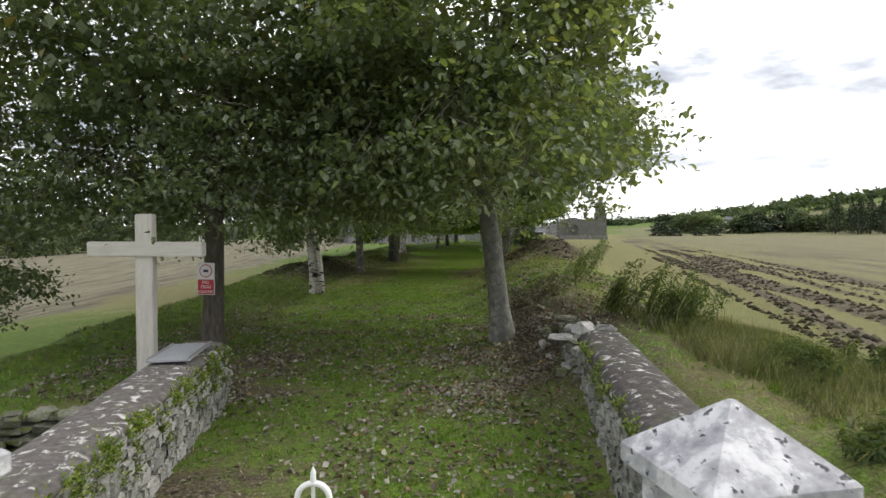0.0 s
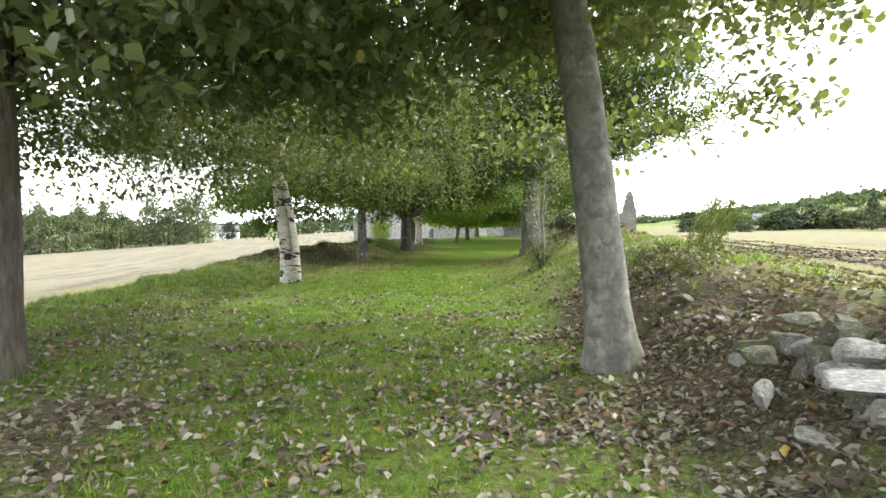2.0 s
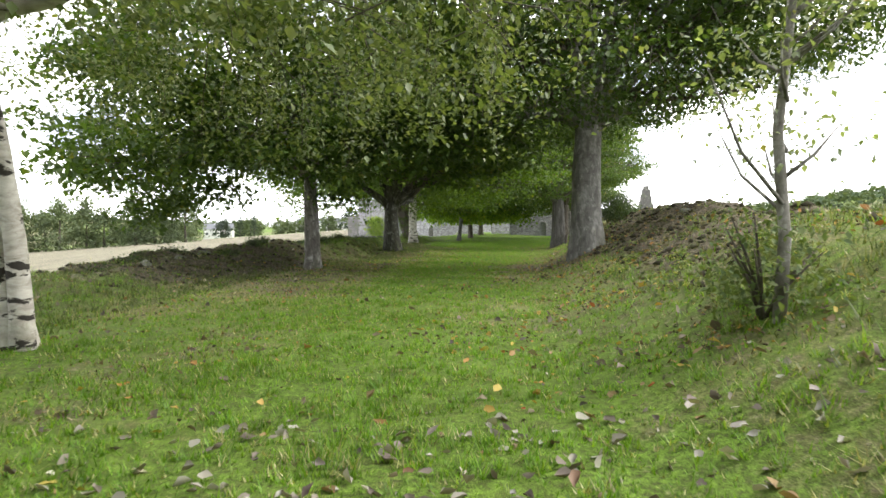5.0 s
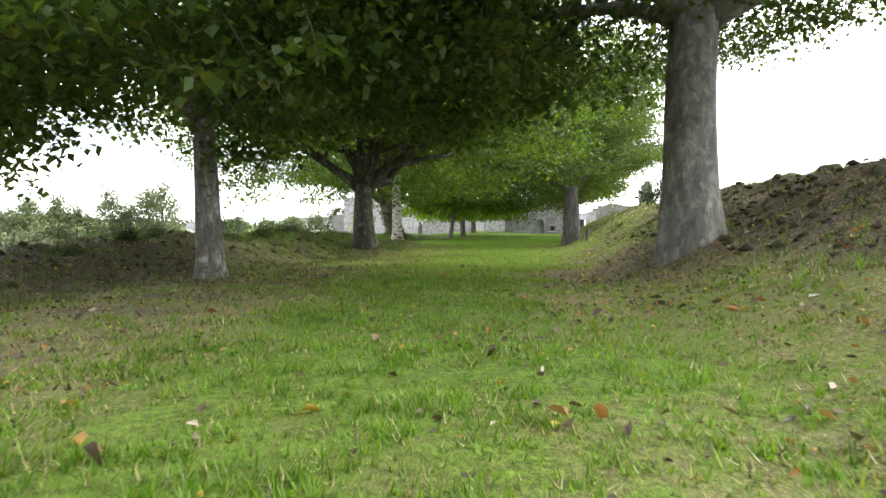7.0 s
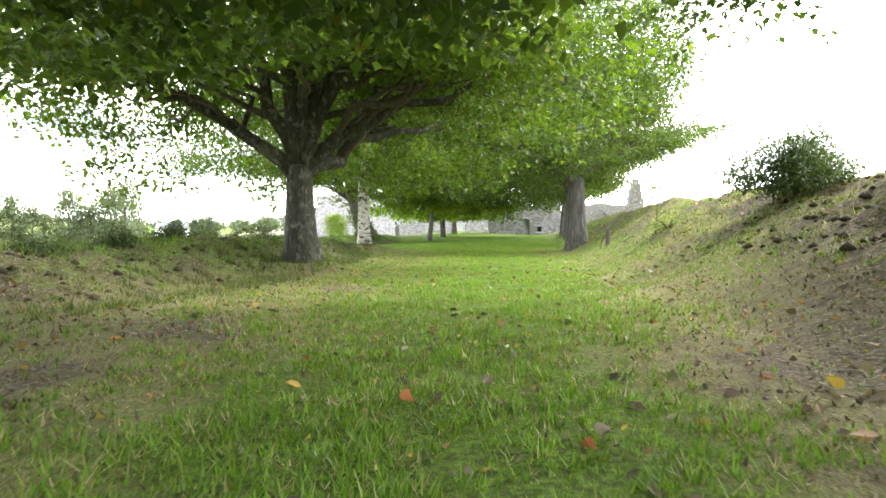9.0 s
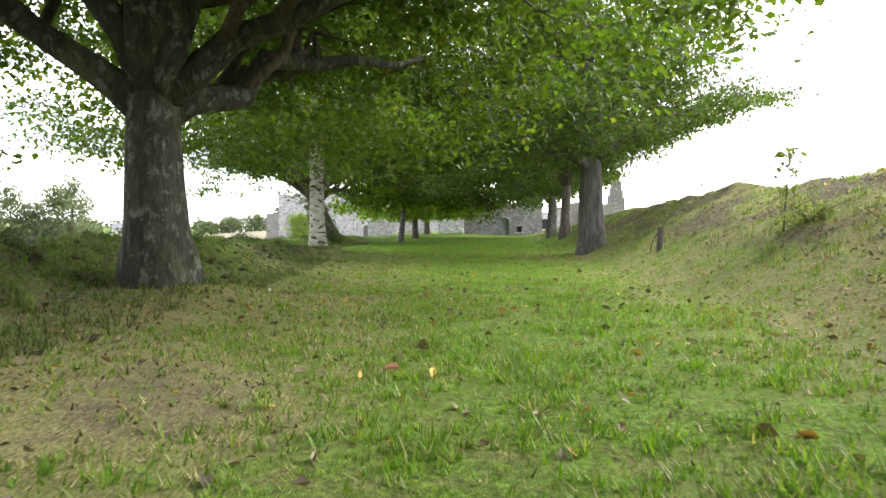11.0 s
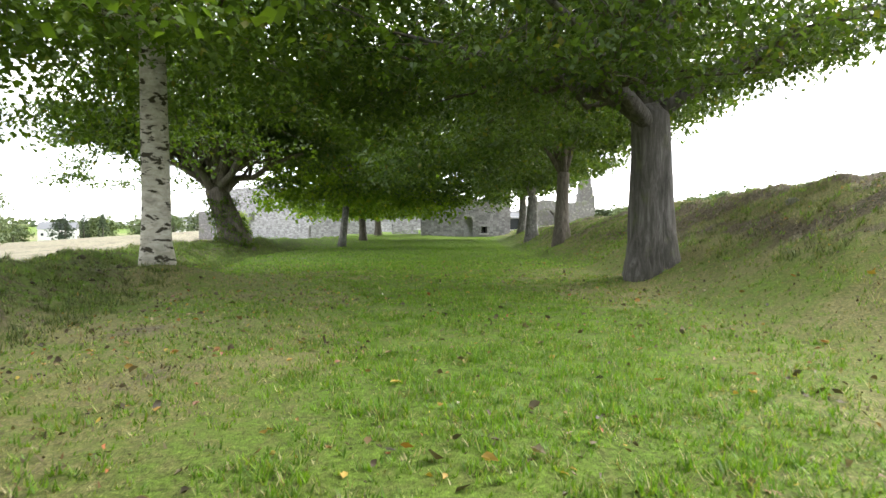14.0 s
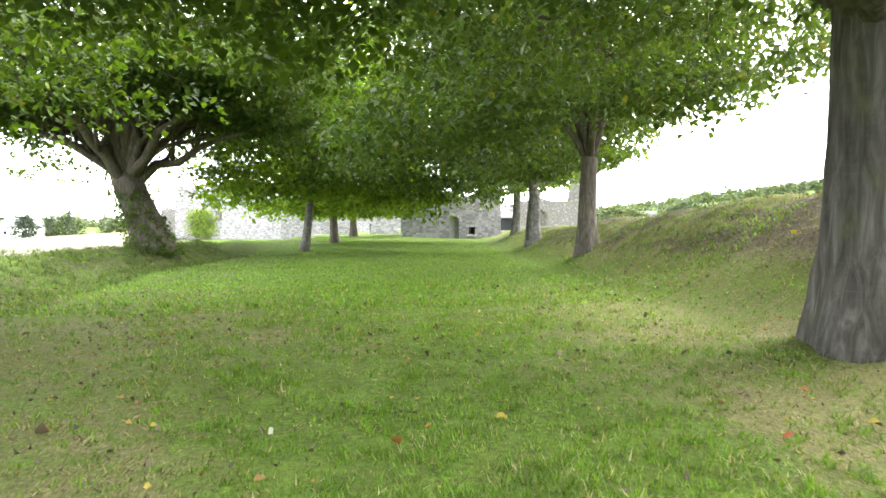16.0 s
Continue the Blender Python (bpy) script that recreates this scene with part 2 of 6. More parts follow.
M["bark_rough"] = bark_material("bark_rough", (0.045, 0.04, 0.034), (0.105, 0.092, 0.075), (0.19, 0.17, 0.14), (11, 11, 2.0), None, 0.8)
M["bark_white"] = bark_material("bark_white", (0.24, 0.21, 0.18), (0.47, 0.44, 0.39), (0.64, 0.62, 0.57), (3, 3, 7), (0.035, 0.03, 0.026), 0.5)
M["bark_birch_old"] = bark_material("bark_birch_old", (0.24, 0.225, 0.18), (0.42, 0.40, 0.34), (0.56, 0.54, 0.48), (3, 3, 6), (0.045, 0.04, 0.028), 0.6)
M["twig"] = bark_material("twig", (0.04, 0.035, 0.03), (0.08, 0.07, 0.055), (0.14, 0.12, 0.10), (9, 9, 3))
M["stone_wall"] = stone_material("stone_wall", (0.15, 0.15, 0.138), (0.28, 0.276, 0.262), (0.43, 0.425, 0.41), (0.62, 0.62, 0.59), 0.6)
M["stone_pale"] = stone_material("stone_pale", (0.20, 0.195, 0.185), (0.36, 0.355, 0.345), (0.56, 0.555, 0.55), (0.66, 0.66, 0.65), 0.3)
M["mortar"] = stone_material("mortar", (0.07, 0.065, 0.055), (0.12, 0.112, 0.095), (0.17, 0.16, 0.14), (0.3, 0.3, 0.28), 0.5)
M["coping"] = stone_material("coping", (0.055, 0.048, 0.046), (0.092, 0.083, 0.08), (0.14, 0.13, 0.125), (0.58, 0.58, 0.56), 0.15, 1.1, 0.8)
M["castle"] = stone_material("castle", (0.20, 0.192, 0.20), (0.325, 0.315, 0.33), (0.46, 0.45, 0.47), (0.50, 0.49, 0.50), 0.10, 0.9, 0.25, 7, 0.32)
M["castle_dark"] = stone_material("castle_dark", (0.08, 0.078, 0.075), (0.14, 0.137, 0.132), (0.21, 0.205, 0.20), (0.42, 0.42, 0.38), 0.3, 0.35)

m, nt, b = material("white_paint", 0.55, 0.4)
c = mixc(nt, grey(nt, noise_tex(nt, 9, 6, 0.7, obj_coord(nt)), 0.56, 0.66, 0, 0.8), (0.74, 0.74, 0.73), (0.42, 0.36, 0.30))
nt.links.new(c, b.inputs["Base Color"])
M["white_paint"] = m

m, nt, b = material("cap_paint", 0.7, 0.3)
co = obj_coord(nt)
n1 = noise_tex(nt, 4.2, 8, 0.68, co, 0.3)
c = ramp(nt, n1, [(0.38, (0.22, 0.22, 0.24)), (0.50, (0.38, 0.38, 0.40)), (0.54, (0.52, 0.52, 0.54)), (0.7, (0.64, 0.64, 0.65))])
n2 = noise_tex(nt, 17, 4, 0.55, co, 0.2)
c = mixc(nt, grey(nt, n2, 0.63, 0.645), c, (0.055, 0.055, 0.06))
n5 = noise_tex(nt, 45, 4, 0.6, co)
c = mixc(nt, grey(nt, n5, 0.60, 0.68, 0, 0.6), c, (0.28, 0.28, 0.28))
nt.links.new(c, b.inputs["Base Color"])
bump(nt, b, n1, 0.3, 0.01)
M["cap_paint"] = m

for tag, stretch in (("upright", (14, 14, 1.6)), ("bar", (1.6, 14, 14))):
    m, nt, b = material("cross_" + tag, 0.75, 0.3)
    n1 = noise_tex(nt, 1.8, 8, 0.7, obj_coord(nt, stretch), 0.4)
    c = ramp(nt, n1, [(0.28, (0.40, 0.37, 0.33)), (0.5, (0.50, 0.475, 0.43)), (0.74, (0.58, 0.555, 0.51))])
    c = mixc(nt, grey(nt, noise_tex(nt, 3.0, 5, 0.7, obj_coord(nt)), 0.5, 0.7, 0, 0.35), c, (0.33, 0.33, 0.27))
    nt.links.new(c, b.inputs["Base Color"])
    bump(nt, b, n1, 0.3, 0.008)
    M["cross_" + tag] = m


def plain(name, colour, rough=0.5, metal=0.0):
    m, nt, b = material(name, rough, 0.4)
    n = noise_tex(nt, 22, 6, 0.7, obj_coord(nt))
    nt.links.new(mixc(nt, grey(nt, n, 0.35, 0.75, 0, 0.35), colour, tuple(v * 0.6 + 0.02 for v in colour)), b.inputs["Base Color"])
    b.inputs["Metallic"].default_value = metal
    return m


M["sign_white"] = plain("sign_white", (0.74, 0.74, 0.75), 0.45)
M["sign_red"] = plain("sign_red", (0.50, 0.035, 0.05), 0.45)
M["sign_ink"] = plain("sign_ink", (0.035, 0.04, 0.09), 0.5)
M["steel"] = plain("steel", (0.42, 0.43, 0.44), 0.4, 0.9)
M["panel"] = plain("panel", (0.34, 0.35, 0.37), 0.45)
M["tube"] = plain("tube", (0.075, 0.06, 0.055), 0.6)
M["slate"] = plain("slate", (0.11, 0.115, 0.125), 0.6)
M["render_white"] = plain("render_white", (0.70, 0.69, 0.66), 0.8)
M["window_dark"] = plain("window_dark", (0.03, 0.035, 0.04), 0.15)

# the ground: masks for bare soil, dry grass, stubble and litter lie on its vertices
m, nt, b = material("ground", 0.95, 0.15)
att = nt.nodes.new("ShaderNodeAttribute")
att.attribute_name = "cover"
sep = nt.nodes.new("ShaderNodeSeparateColor")
nt.links.new(att.outputs["Color"], sep.inputs["Color"])
co = obj_coord(nt)
fine = noise_tex(nt, 24, 7, 0.72, co)
mid = noise_tex(nt, 5.5, 6, 0.65, co)
big = noise_tex(nt, 0.55, 5, 0.6, co)
stalk = noise_tex(nt, 20, 5, 0.7, obj_coord(nt, (3.0, 1.0, 1.0)))
grass_c = ramp(nt, fine, [(0.37, (0.050, 0.050, 0.022)), (0.47, (0.072, 0.112, 0.018)), (0.54, (0.098, 0.168, 0.022)), (0.66, (0.160, 0.245, 0.036))])
grain = noise_tex(nt, 95, 4, 0.75, obj_coord(nt, (1.6, 0.8, 1.0)))
grass_c = mixc(nt, grey(nt, big, 0.35, 0.65, 0, 0.5), grass_c, (0.115, 0.165, 0.030))
grass_c = mixc(nt, grey(nt, mid, 0.40, 0.60, 0, 0.75), grass_c, (0.58, 0.62, 0.46), "MULTIPLY")
dry_c = ramp(nt, stalk, [(0.36, (0.070, 0.068, 0.032)), (0.50, (0.150, 0.145, 0.058)), (0.66, (0.24, 0.222, 0.098))])
soil_c = ramp(nt, fine, [(0.38, (0.020, 0.017, 0.012)), (0.47, (0.066, 0.055, 0.037)), (0.55, (0.108, 0.092, 0.060)), (0.66, (0.24, 0.205, 0.150))])
stub_c = ramp(nt, mid, [(0.3, (0.10, 0.095, 0.058)), (0.5, (0.150, 0.140, 0.094)), (0.72, (0.21, 0.195, 0.142))])


def patch(mask, amount=0.85):
    """A mask of the vertices, broken up by the fine and the middle grain."""
    add = nt.nodes.new("ShaderNodeMath")
    add.operation = "MULTIPLY_ADD"
    nt.links.new(mid, add.inputs[0])
    add.inputs[1].default_value = amount * 1.6
    nt.links.new(mask, add.inputs[2])
    add2 = nt.nodes.new("ShaderNodeMath")
    add2.operation = "MULTIPLY_ADD"
    nt.links.new(fine, add2.inputs[0])
    add2.inputs[1].default_value = amount
    nt.links.new(add.outputs[0], add2.inputs[2])
    lo = 0.5 + amount * 1.3 - 0.22
    return grey_fn(add2.outputs[0], lo)


def grey_fn(v, lo):
    mr = nt.nodes.new("ShaderNodeMapRange")
    mr.inputs["From Min"].default_value = lo
    mr.inputs["From Max"].default_value = lo + 0.44
    nt.links.new(v, mr.inputs["Value"])
    return mr.outputs["Result"]


c = mixc(nt, patch(sep.outputs["Green"]), grass_c, dry_c)
c = mixc(nt, patch(sep.outputs["Blue"], 0.25), c, stub_c)
furrow_map = nt.nodes.new("ShaderNodeMapping")
furrow_map.inputs["Rotation"].default_value = (0, 0, radians(16.7))
furrow_map.inputs["Scale"].default_value = (1.5, 0.09, 1.0)
nt.links.new(nt.nodes.new("ShaderNodeTexCoord").outputs["Object"], furrow_map.inputs["Vector"])
furrow = grey(nt, noise_tex(nt, 1.0, 6, 0.65, furrow_map.outputs["Vector"]), 0.49, 0.56)
lines = nt.nodes.new("ShaderNodeMath")
lines.operation = "MULTIPLY"
nt.links.new(furrow, lines.inputs[0])
nt.links.new(sep.outputs["Blue"], lines.inputs[1])
half = nt.nodes.new("ShaderNodeMath")
half.operation = "MULTIPLY"
nt.links.new(lines.outputs[0], half.inputs[0])
half.inputs[1].default_value = 0.95
c = mixc(nt, half.outputs[0], c, soil_c)
c = mixc(nt, patch(sep.outputs["Red"]), c, soil_c)
c = mixc(nt, 1.0, c, grey(nt, grain, 0.36, 0.64, 0.45, 1.6), "MULTIPLY")
nt.links.new(c, b.inputs["Base Color"])
bump(nt, b, fine, 0.55, 0.03)
M["ground"] = m


# ---- tools for building ----
def smooth(a, lo, hi):
    t = np.clip((a - lo) / (hi - lo), 0, 1)
    return t * t * (3 - 2 * t)


def lattice(ix, iy):
    h = np.sin(ix * 127.1 + iy * 311.7) * 43758.5453
    return h - np.floor(h)


def vnoise(x, y):
    """Value noise, 0 to 1, for arrays."""
    ix, iy = np.floor(x), np.floor(y)
    fx, fy = x - ix, y - iy
    fx, fy = fx * fx * (3 - 2 * fx), fy * fy * (3 - 2 * fy)
    a, b_, c_, d = lattice(ix, iy), lattice(ix + 1, iy), lattice(ix, iy + 1), lattice(ix + 1, iy + 1)
    return (a * (1 - fx) + b_ * fx) * (1 - fy) + (c_ * (1 - fx) + d * fx) * fy


def fbm(x, y, octaves=4):
    total, amp, norm = 0, 1.0, 0
    for n in range(octaves):
        total, norm = total + amp * vnoise(x * 2**n + 17.3 * n, y * 2**n - 9.1 * n), norm + amp
        amp *= 0.5
    return total / norm


def mesh_of(name, verts, faces, mat, smooth_shade=False):
    me = bpy.data.meshes.new(name)
    me.from_pydata([tuple(v) for v in verts], [], faces)
    me.materials.append(mat)
    if smooth_shade:
        me.shade_smooth()
    return me


def tri_mesh(name, verts, tris, mat):
    """A mesh from arrays of corners and triangles."""
    me = bpy.data.meshes.new(name)
    verts, tris = np.asarray(verts, np.float32), np.asarray(tris, np.int32)
    me.vertices.add(len(verts))
    me.vertices.foreach_set("co", verts.ravel())
    me.loops.add(tris.size)
    me.loops.foreach_set("vertex_index", tris.ravel())
    me.polygons.add(len(tris))
    me.polygons.foreach_set("loop_start", np.arange(0, tris.size, 3, dtype=np.int32))
    me.update(calc_edges=True)
    me.materials.append(mat)
    return me


def link(name, me, parent=None, label="", at=None):
    ob = new(name, me)
    if parent is not None:
        ob.parent = parent
    if at is not None:
        ob.matrix_basis = at
    if label:
        tagged(ob, label)
    return ob


def bm_mesh(name, bm, mat, smooth_shade=False):
    me = bpy.data.meshes.new(name)
    bmesh.ops.recalc_face_normals(bm, faces=bm.faces)
    bm.to_mesh(me)
    bm.free()
    me.materials.append(mat)
    if smooth_shade:
        me.shade_smooth()
    return me


def part(name, bm, mat, parent, label="", at=None, smooth_shade=False):
    return link(name, bm_mesh(name, bm, mat, smooth_shade), parent, label, at)


def box(size, at=(0, 0, 0), bevel=0.0, bm=None):
    bm = bm or bmesh.new()
    made = bmesh.ops.create_cube(bm, size=1.0, matrix=Matrix.Translation(at) @ Matrix.Diagonal((*size, 1)))
    if bevel:
        edges = list({e for v in made["verts"] for e in v.link_edges})
        bmesh.ops.bevel(bm, geom=edges, offset=bevel, segments=2, affect="EDGES")
    return bm


def cyl(r1, r2, depth, m=Matrix(), seg=16, bm=None):
    bm = bm or bmesh.new()
    bmesh.ops.create_cone(bm, cap_ends=True, segments=seg, radius1=r1, radius2=r2, depth=depth, matrix=m)
    return bm


def empty(name, x, y, z, rz=0.0):
    ob = new(name)
    ob.empty_display_size = 0.1
    ob.matrix_basis = pose(x, y, z, 0, 0, rz)
    return ob


def tube(points, radii, sides=8, rng=None, rough=0.0):
    """Corners and faces of a tapering limb along points."""
    pts = [Vector(p) for p in points]
    verts, faces = [], []
    ref = Vector((0.31, 0.95, 0.08))
    for n, p in enumerate(pts):
        d = (pts[min(n + 1, len(pts) - 1)] - pts[max(n - 1, 0)]).normalized()
        u = d.cross(ref)
        if u.length < 0.1:
            u = d.cross(Vector((0.9, 0.1, 0.3)))
        u.normalize()
        v = d.cross(u)
        for k in range(sides):
            a = 2 * math.pi * k / sides
            r = radii[n] * (1 + (rng.uniform(-rough, rough) if rng and rough else 0))
            verts.append(p + r * (math.cos(a) * u + math.sin(a) * v))
    for n in range(len(pts) - 1):
        for k in range(sides):
            k2 = (k + 1) % sides
            faces.append((n * sides + k, n * sides + k2, (n + 1) * sides + k2, (n + 1) * sides + k))
    faces.append(tuple(reversed(range(sides))))
    faces.append(tuple(range((len(pts) - 1) * sides, len(pts) * sides)))
    return verts, faces


def join(lists):
    verts, faces = [], []
    for v, f in lists:
        o = len(verts)
        verts += v
        faces += [tuple(i + o for i in q) for q in f]
    return verts, faces


# ---- the lie of the land ----
YK = [-12, 0, 12, 17, 22, 29, 33, 42, 50, 58, 70, 83, 97, 110, 140]
EDGE_L = [-2.2, -2.2, -2.5, -2.45, -2.4, -2.1, -1.8, 0.2, 0.5, 0.6, 0.3, 2.0, 4.0, 5.5, 7.0]
EDGE_R = [3.4, 3.4, 3.55, 3.35, 3.1, 4.2, 5.05, 6.4, 8.15, 10.1, 12.25, 15.1, 18.3, 21.5, 26.0]
CREST_W = [0.8, 0.8, 0.9, 1.7, 2.6, 3.2, 3.2, 3.4, 3.4, 3.0, 2.9, 2.6, 2.6, 2.6, 2.6]
CREST_Z = [0.72, 0.72, 0.92, 1.15, 1.28, 1.5, 1.75, 1.75, 1.80, 1.80, 1.45, 1.1, 0.95, 0.9, 0.8]


def along(table, y):
    return np.interp(y, YK, table)


def mid_z(y):
    return np.interp(y, [-12, 10, 17, 30, 34, 42, 47, 55, 63, 75, 88, 98, 107, 140, 400], [0, 0, 0.04, 0.08, 0.07, -0.10, -0.20, -0.25, -0.22, -0.28, -0.36, -0.22, 0.02, 0.3, 0.2])


def left_z(y):
    return np.interp(y, [-12, 10, 18, 24, 30, 35, 45, 53, 58, 62, 70, 80, 100], [0.0, 0.05, 0.1, 0.16, 0.42, 0.58, 0.58, 0.48, 0.2, 0.16, 0.22, 0.34, -0.1])


def ground_z(x, y):
    x, y = np.asarray(x, float), np.asarray(y, float)
    xl, xr, cw, cz, z0 = along(EDGE_L, y), along(EDGE_R, y), along(CREST_W, y), along(CREST_Z, y), mid_z(y)
    z = z0 + 0.10 * (fbm(x * 0.5, y * 0.5, 3) - 0.5) + 0.035 * (fbm(x * 3.1, y * 3.1, 2) - 0.5)
    # bank on the right with an uneven top, falling to the field behind it
    top = cz + 0.42 * (fbm(x * 0.35 + 5, y * 0.42, 3) - 0.5) * smooth(y, 10, 30) + 0.2 * (fbm(x * 1.6, y * 1.6, 2) - 0.5)
    field_r = 0.40 + 0.5 * (fbm(x * 0.02, y * 0.02, 2) - 0.5) * smooth(x, 20, 80)
    up = 0.45 * smooth(x, xr - 0.5, xr + cw) + 0.55 * np.clip((x - xr + 0.5) / (cw + 0.5), 0, 1)
    rough_r = (0.20 + 0.22 * smooth(y, 23, 27) * (1 - smooth(y, 36, 40))) * (fbm(x * 1.9 + 3, y * 1.9, 3) - 0.5)
    top = top + rough_r
    z = z + 0.16 * up * (1 - up) * 4 * smooth(y, 20, 30) * (fbm(x * 2.6, y * 0.55 + x * 0.4, 3) - 0.5)
    down = smooth(x, xr + cw + 0.6, xr + cw + 4.5)
    z = z * (1 - up) + (top * (1 - down) + field_r * down) * up
    for tx, ty, rise_, wide in ((3.15, 11.8, 0.20, 0.8), (9.98, 57.6, 0.14, 1.1), (-0.2, 43.4, 0.30, 1.3), (0.0, 59.3, 0.44, 1.3), (12.8, 70.2, 0.10, 1.2), (3.9, 87.5, 0.10, 1.0), (12.6, 112.5, 0.62, 3.4)):
        z = z + rise_ * np.exp(-((x - tx) ** 2 + (y - ty) ** 2) / wide**2)
    # low bank on the left, then the stubble field
    lz = left_z(y)
    up = smooth(-x, -xl + 0.6, -xl + 2.4)
    down = smooth(-x, -xl + 3.2, -xl + 6.0)
    z = z * (1 - up) + up * ((lz + 0.34 * (fbm(x * 0.7, y * 0.7, 3) - 0.5) + (0.2 + 0.26 * smooth(y, 24, 32)) * (fbm(x * 2.0, y * 2.0, 3) - 0.5)) * (1 - down) + (-0.85 + 0.06 * (fbm(x * 0.6, y * 0.6, 2) - 0.5)) * down)
    lane = x - 0.30 * y
    z = z + 0.13 * smooth(lane, 5.2, 6.2) * (1 - smooth(lane, 9, 14)) * smooth(x, xr + cw + 3.0, xr + cw + 5.0) * (fbm(lane * 2.2, y * 0.25, 3) + 0.35 * np.sin(lane * 3.3) - 0.4)
    # distant hills
    far = np.hypot(x, y)
    az = np.arctan2(x, y)
    out = np.clip(-x - 9, 0, 150)
    z = z - 0.066 * out + np.where(out > 0, 0.0135 * np.clip(y - 40, -40, 260) * smooth(out, 0, 25), 0)
    hill = smooth(far, 330, 900) * (8 + 34 * smooth(az, 0.25, 0.75) + 14 * smooth(-az, 0.1, 0.8)) * (0.75 + 0.5 * fbm(az * 5 + 3, far * 0.002, 3))
    return z + hill


def axis(fine_from, fine_to, step, reach, grow=1.16):
    up, s = [fine_to], step
    while up[-1] < reach:
        s *= grow
        up.append(up[-1] + s)
    dn, s = [fine_from], step
    while dn[-1] > -reach:
        s *= grow
        dn.append(dn[-1] - s)
    return np.array(dn[::-1][:-1] + list(np.arange(fine_from, fine_to, step)) + up)


def cover(x, y):
    """Bare soil, dry grass, stubble: three masks from 0 to 1."""
    xl, xr, cw = along(EDGE_L, y), along(EDGE_R, y), along(CREST_W, y)
    n1, n2 = fbm(x * 0.45 + 31, y * 0.45, 4), fbm(x * 0.9 - 12, y * 0.9 + 40, 3)
    n3 = fbm(x * 2.6 + 7, y * 2.6, 3)
    soil = 0.60 * np.exp(-((x - xl + 0.9) / 1.5) ** 2) * (0.1 + n1) * smooth(y, 24, 32) * (1 - 0.5 * smooth(y, 33, 38)) * (0.4 + 1.2 * n3)
    soil += 0.42 * np.exp(-((x - xr - 0.4) / 1.2) ** 2) * (0.2 + 1.0 * n1) * smooth(y, 5, 10) * (1 - smooth(y, 38, 46))
    soil += 0.45 * smooth(n2, 0.52, 0.7) * smooth(x, xl, xl + 0.8) * (1 - smooth(x, xl + 1.5, xl + 3))
    soil += 0.32 * (1 - smooth(y, 9, 17)) * (0.4 + 1.0 * n1) * smooth(x, -4, -2)
    soil += 0.60 * smooth(y, 9, 11) * (1 - smooth(y, 14, 17)) * smooth(x, xr - 0.6, xr) * (1 - smooth(x, xr + 0.5, xr + 1.2)) * (0.4 + n3)
    soil += (0.30 + 0.22 * smooth(y, 22, 30) - 0.17 * smooth(y, 33, 38)) * smooth(-x, -xl + 0.4, -xl + 1.3) * (1 - smooth(-x, -xl + 3.2, -xl + 4.5)) * (0.35 + 0.8 * n2) * (0.5 + n3)
    soil += 0.95 * smooth(x, xr + 0.5, xr + 1.8) * smooth(y, 21, 25) * (1 - smooth(y, 36, 40)) * (0.45 + n2)
    soil += 0.75 * np.exp(-((x - xr - cw * 0.88) / 0.7) ** 2) * smooth(y, 38, 44) * smooth(n2, 0.40, 0.58)
    soil += 0.85 * smooth(x, xr + 0.4, xr + 1.6) * smooth(y, 36, 42) * smooth(fbm(x * 1.5 + 4, y * 0.4, 4), 0.46, 0.60)
    soil += 0.25 * smooth(-x, -xl + 1.0, -xl + 2.4) * (1 - smooth(-x, -xl + 4.0, -xl + 5)) * smooth(y, 25, 28) * (1 - smooth(y, 36, 40))
    u = x - 0.30 * y
    plough = smooth(u, 5.4, 6.4) * (1 - smooth(u, 10.5, 14.5)) * smooth(fbm(u * 1.7, y * 0.10, 4) + 0.12 * np.sin(u * 3.3), 0.38, 0.56)
    plough += 0.55 * smooth(u, 13, 15) * (1 - smooth(u, 22, 26)) * smooth(fbm(u * 0.7 + 9, y * 0.06, 3), 0.52, 0.66)
    behind = smooth(x, xr + cw + 1.0, xr + cw + 3.0)
    soil = soil * (1 - behind) + plough * behind
    out_l = smooth(-x, -xl + 4.4, -xl + 5.6)
    edge = smooth(-x, 6.2, 7.0) * (1 - smooth(-x, 8.4, 10.0)) * smooth(fbm(x * 1.1, y * 0.16, 3), 0.42, 0.58)
    soil = soil * (1 - out_l) + 0.8 * edge * out_l
    xm = (xl + xr) / 2
    soil = soil + (0.30 + 0.26 * smooth(x, xm, xm + 1)) * np.exp(-((y - 33.0) / 3.2) ** 2) * smooth(np.abs(x - xm - 0.6), 0.6, 1.7) * (1 - out_l) * (1 - behind) * (0.25 + 1.2 * n2)
    lawn = np.exp(-((x - xm - 0.5) / 1.9) ** 2)
    dry = (0.16 + 0.40 * n1 * smooth(y, 16, 28) + 0.28 * smooth(n2, 0.45, 0.7)) * (1 - 0.45 * lawn) + 0.25 * smooth(x, xr + 0.4, xr + 2.0)
    dry += (0.30 - 0.18 * smooth(y, 42, 48)) * smooth(y, 22, 30) * (1 - smooth(x, xm - 1.8, xm - 0.4)) + 0.16 * smooth(y, 22, 30) * smooth(x, xm + 1.4, xm + 2.8) * (0.4 + n1)
    dry += 0.55 * np.exp(-((y - 32.5) / 4.5) ** 2) * smooth(np.abs(x - xm - 0.6), 0.6, 1.7) * (0.4 + n1)
    dry += 0.25 * (1 - smooth(y, 12, 18)) * n1 + behind * (0.15 + 0.55 * smooth(u, 5.0, 8.0))
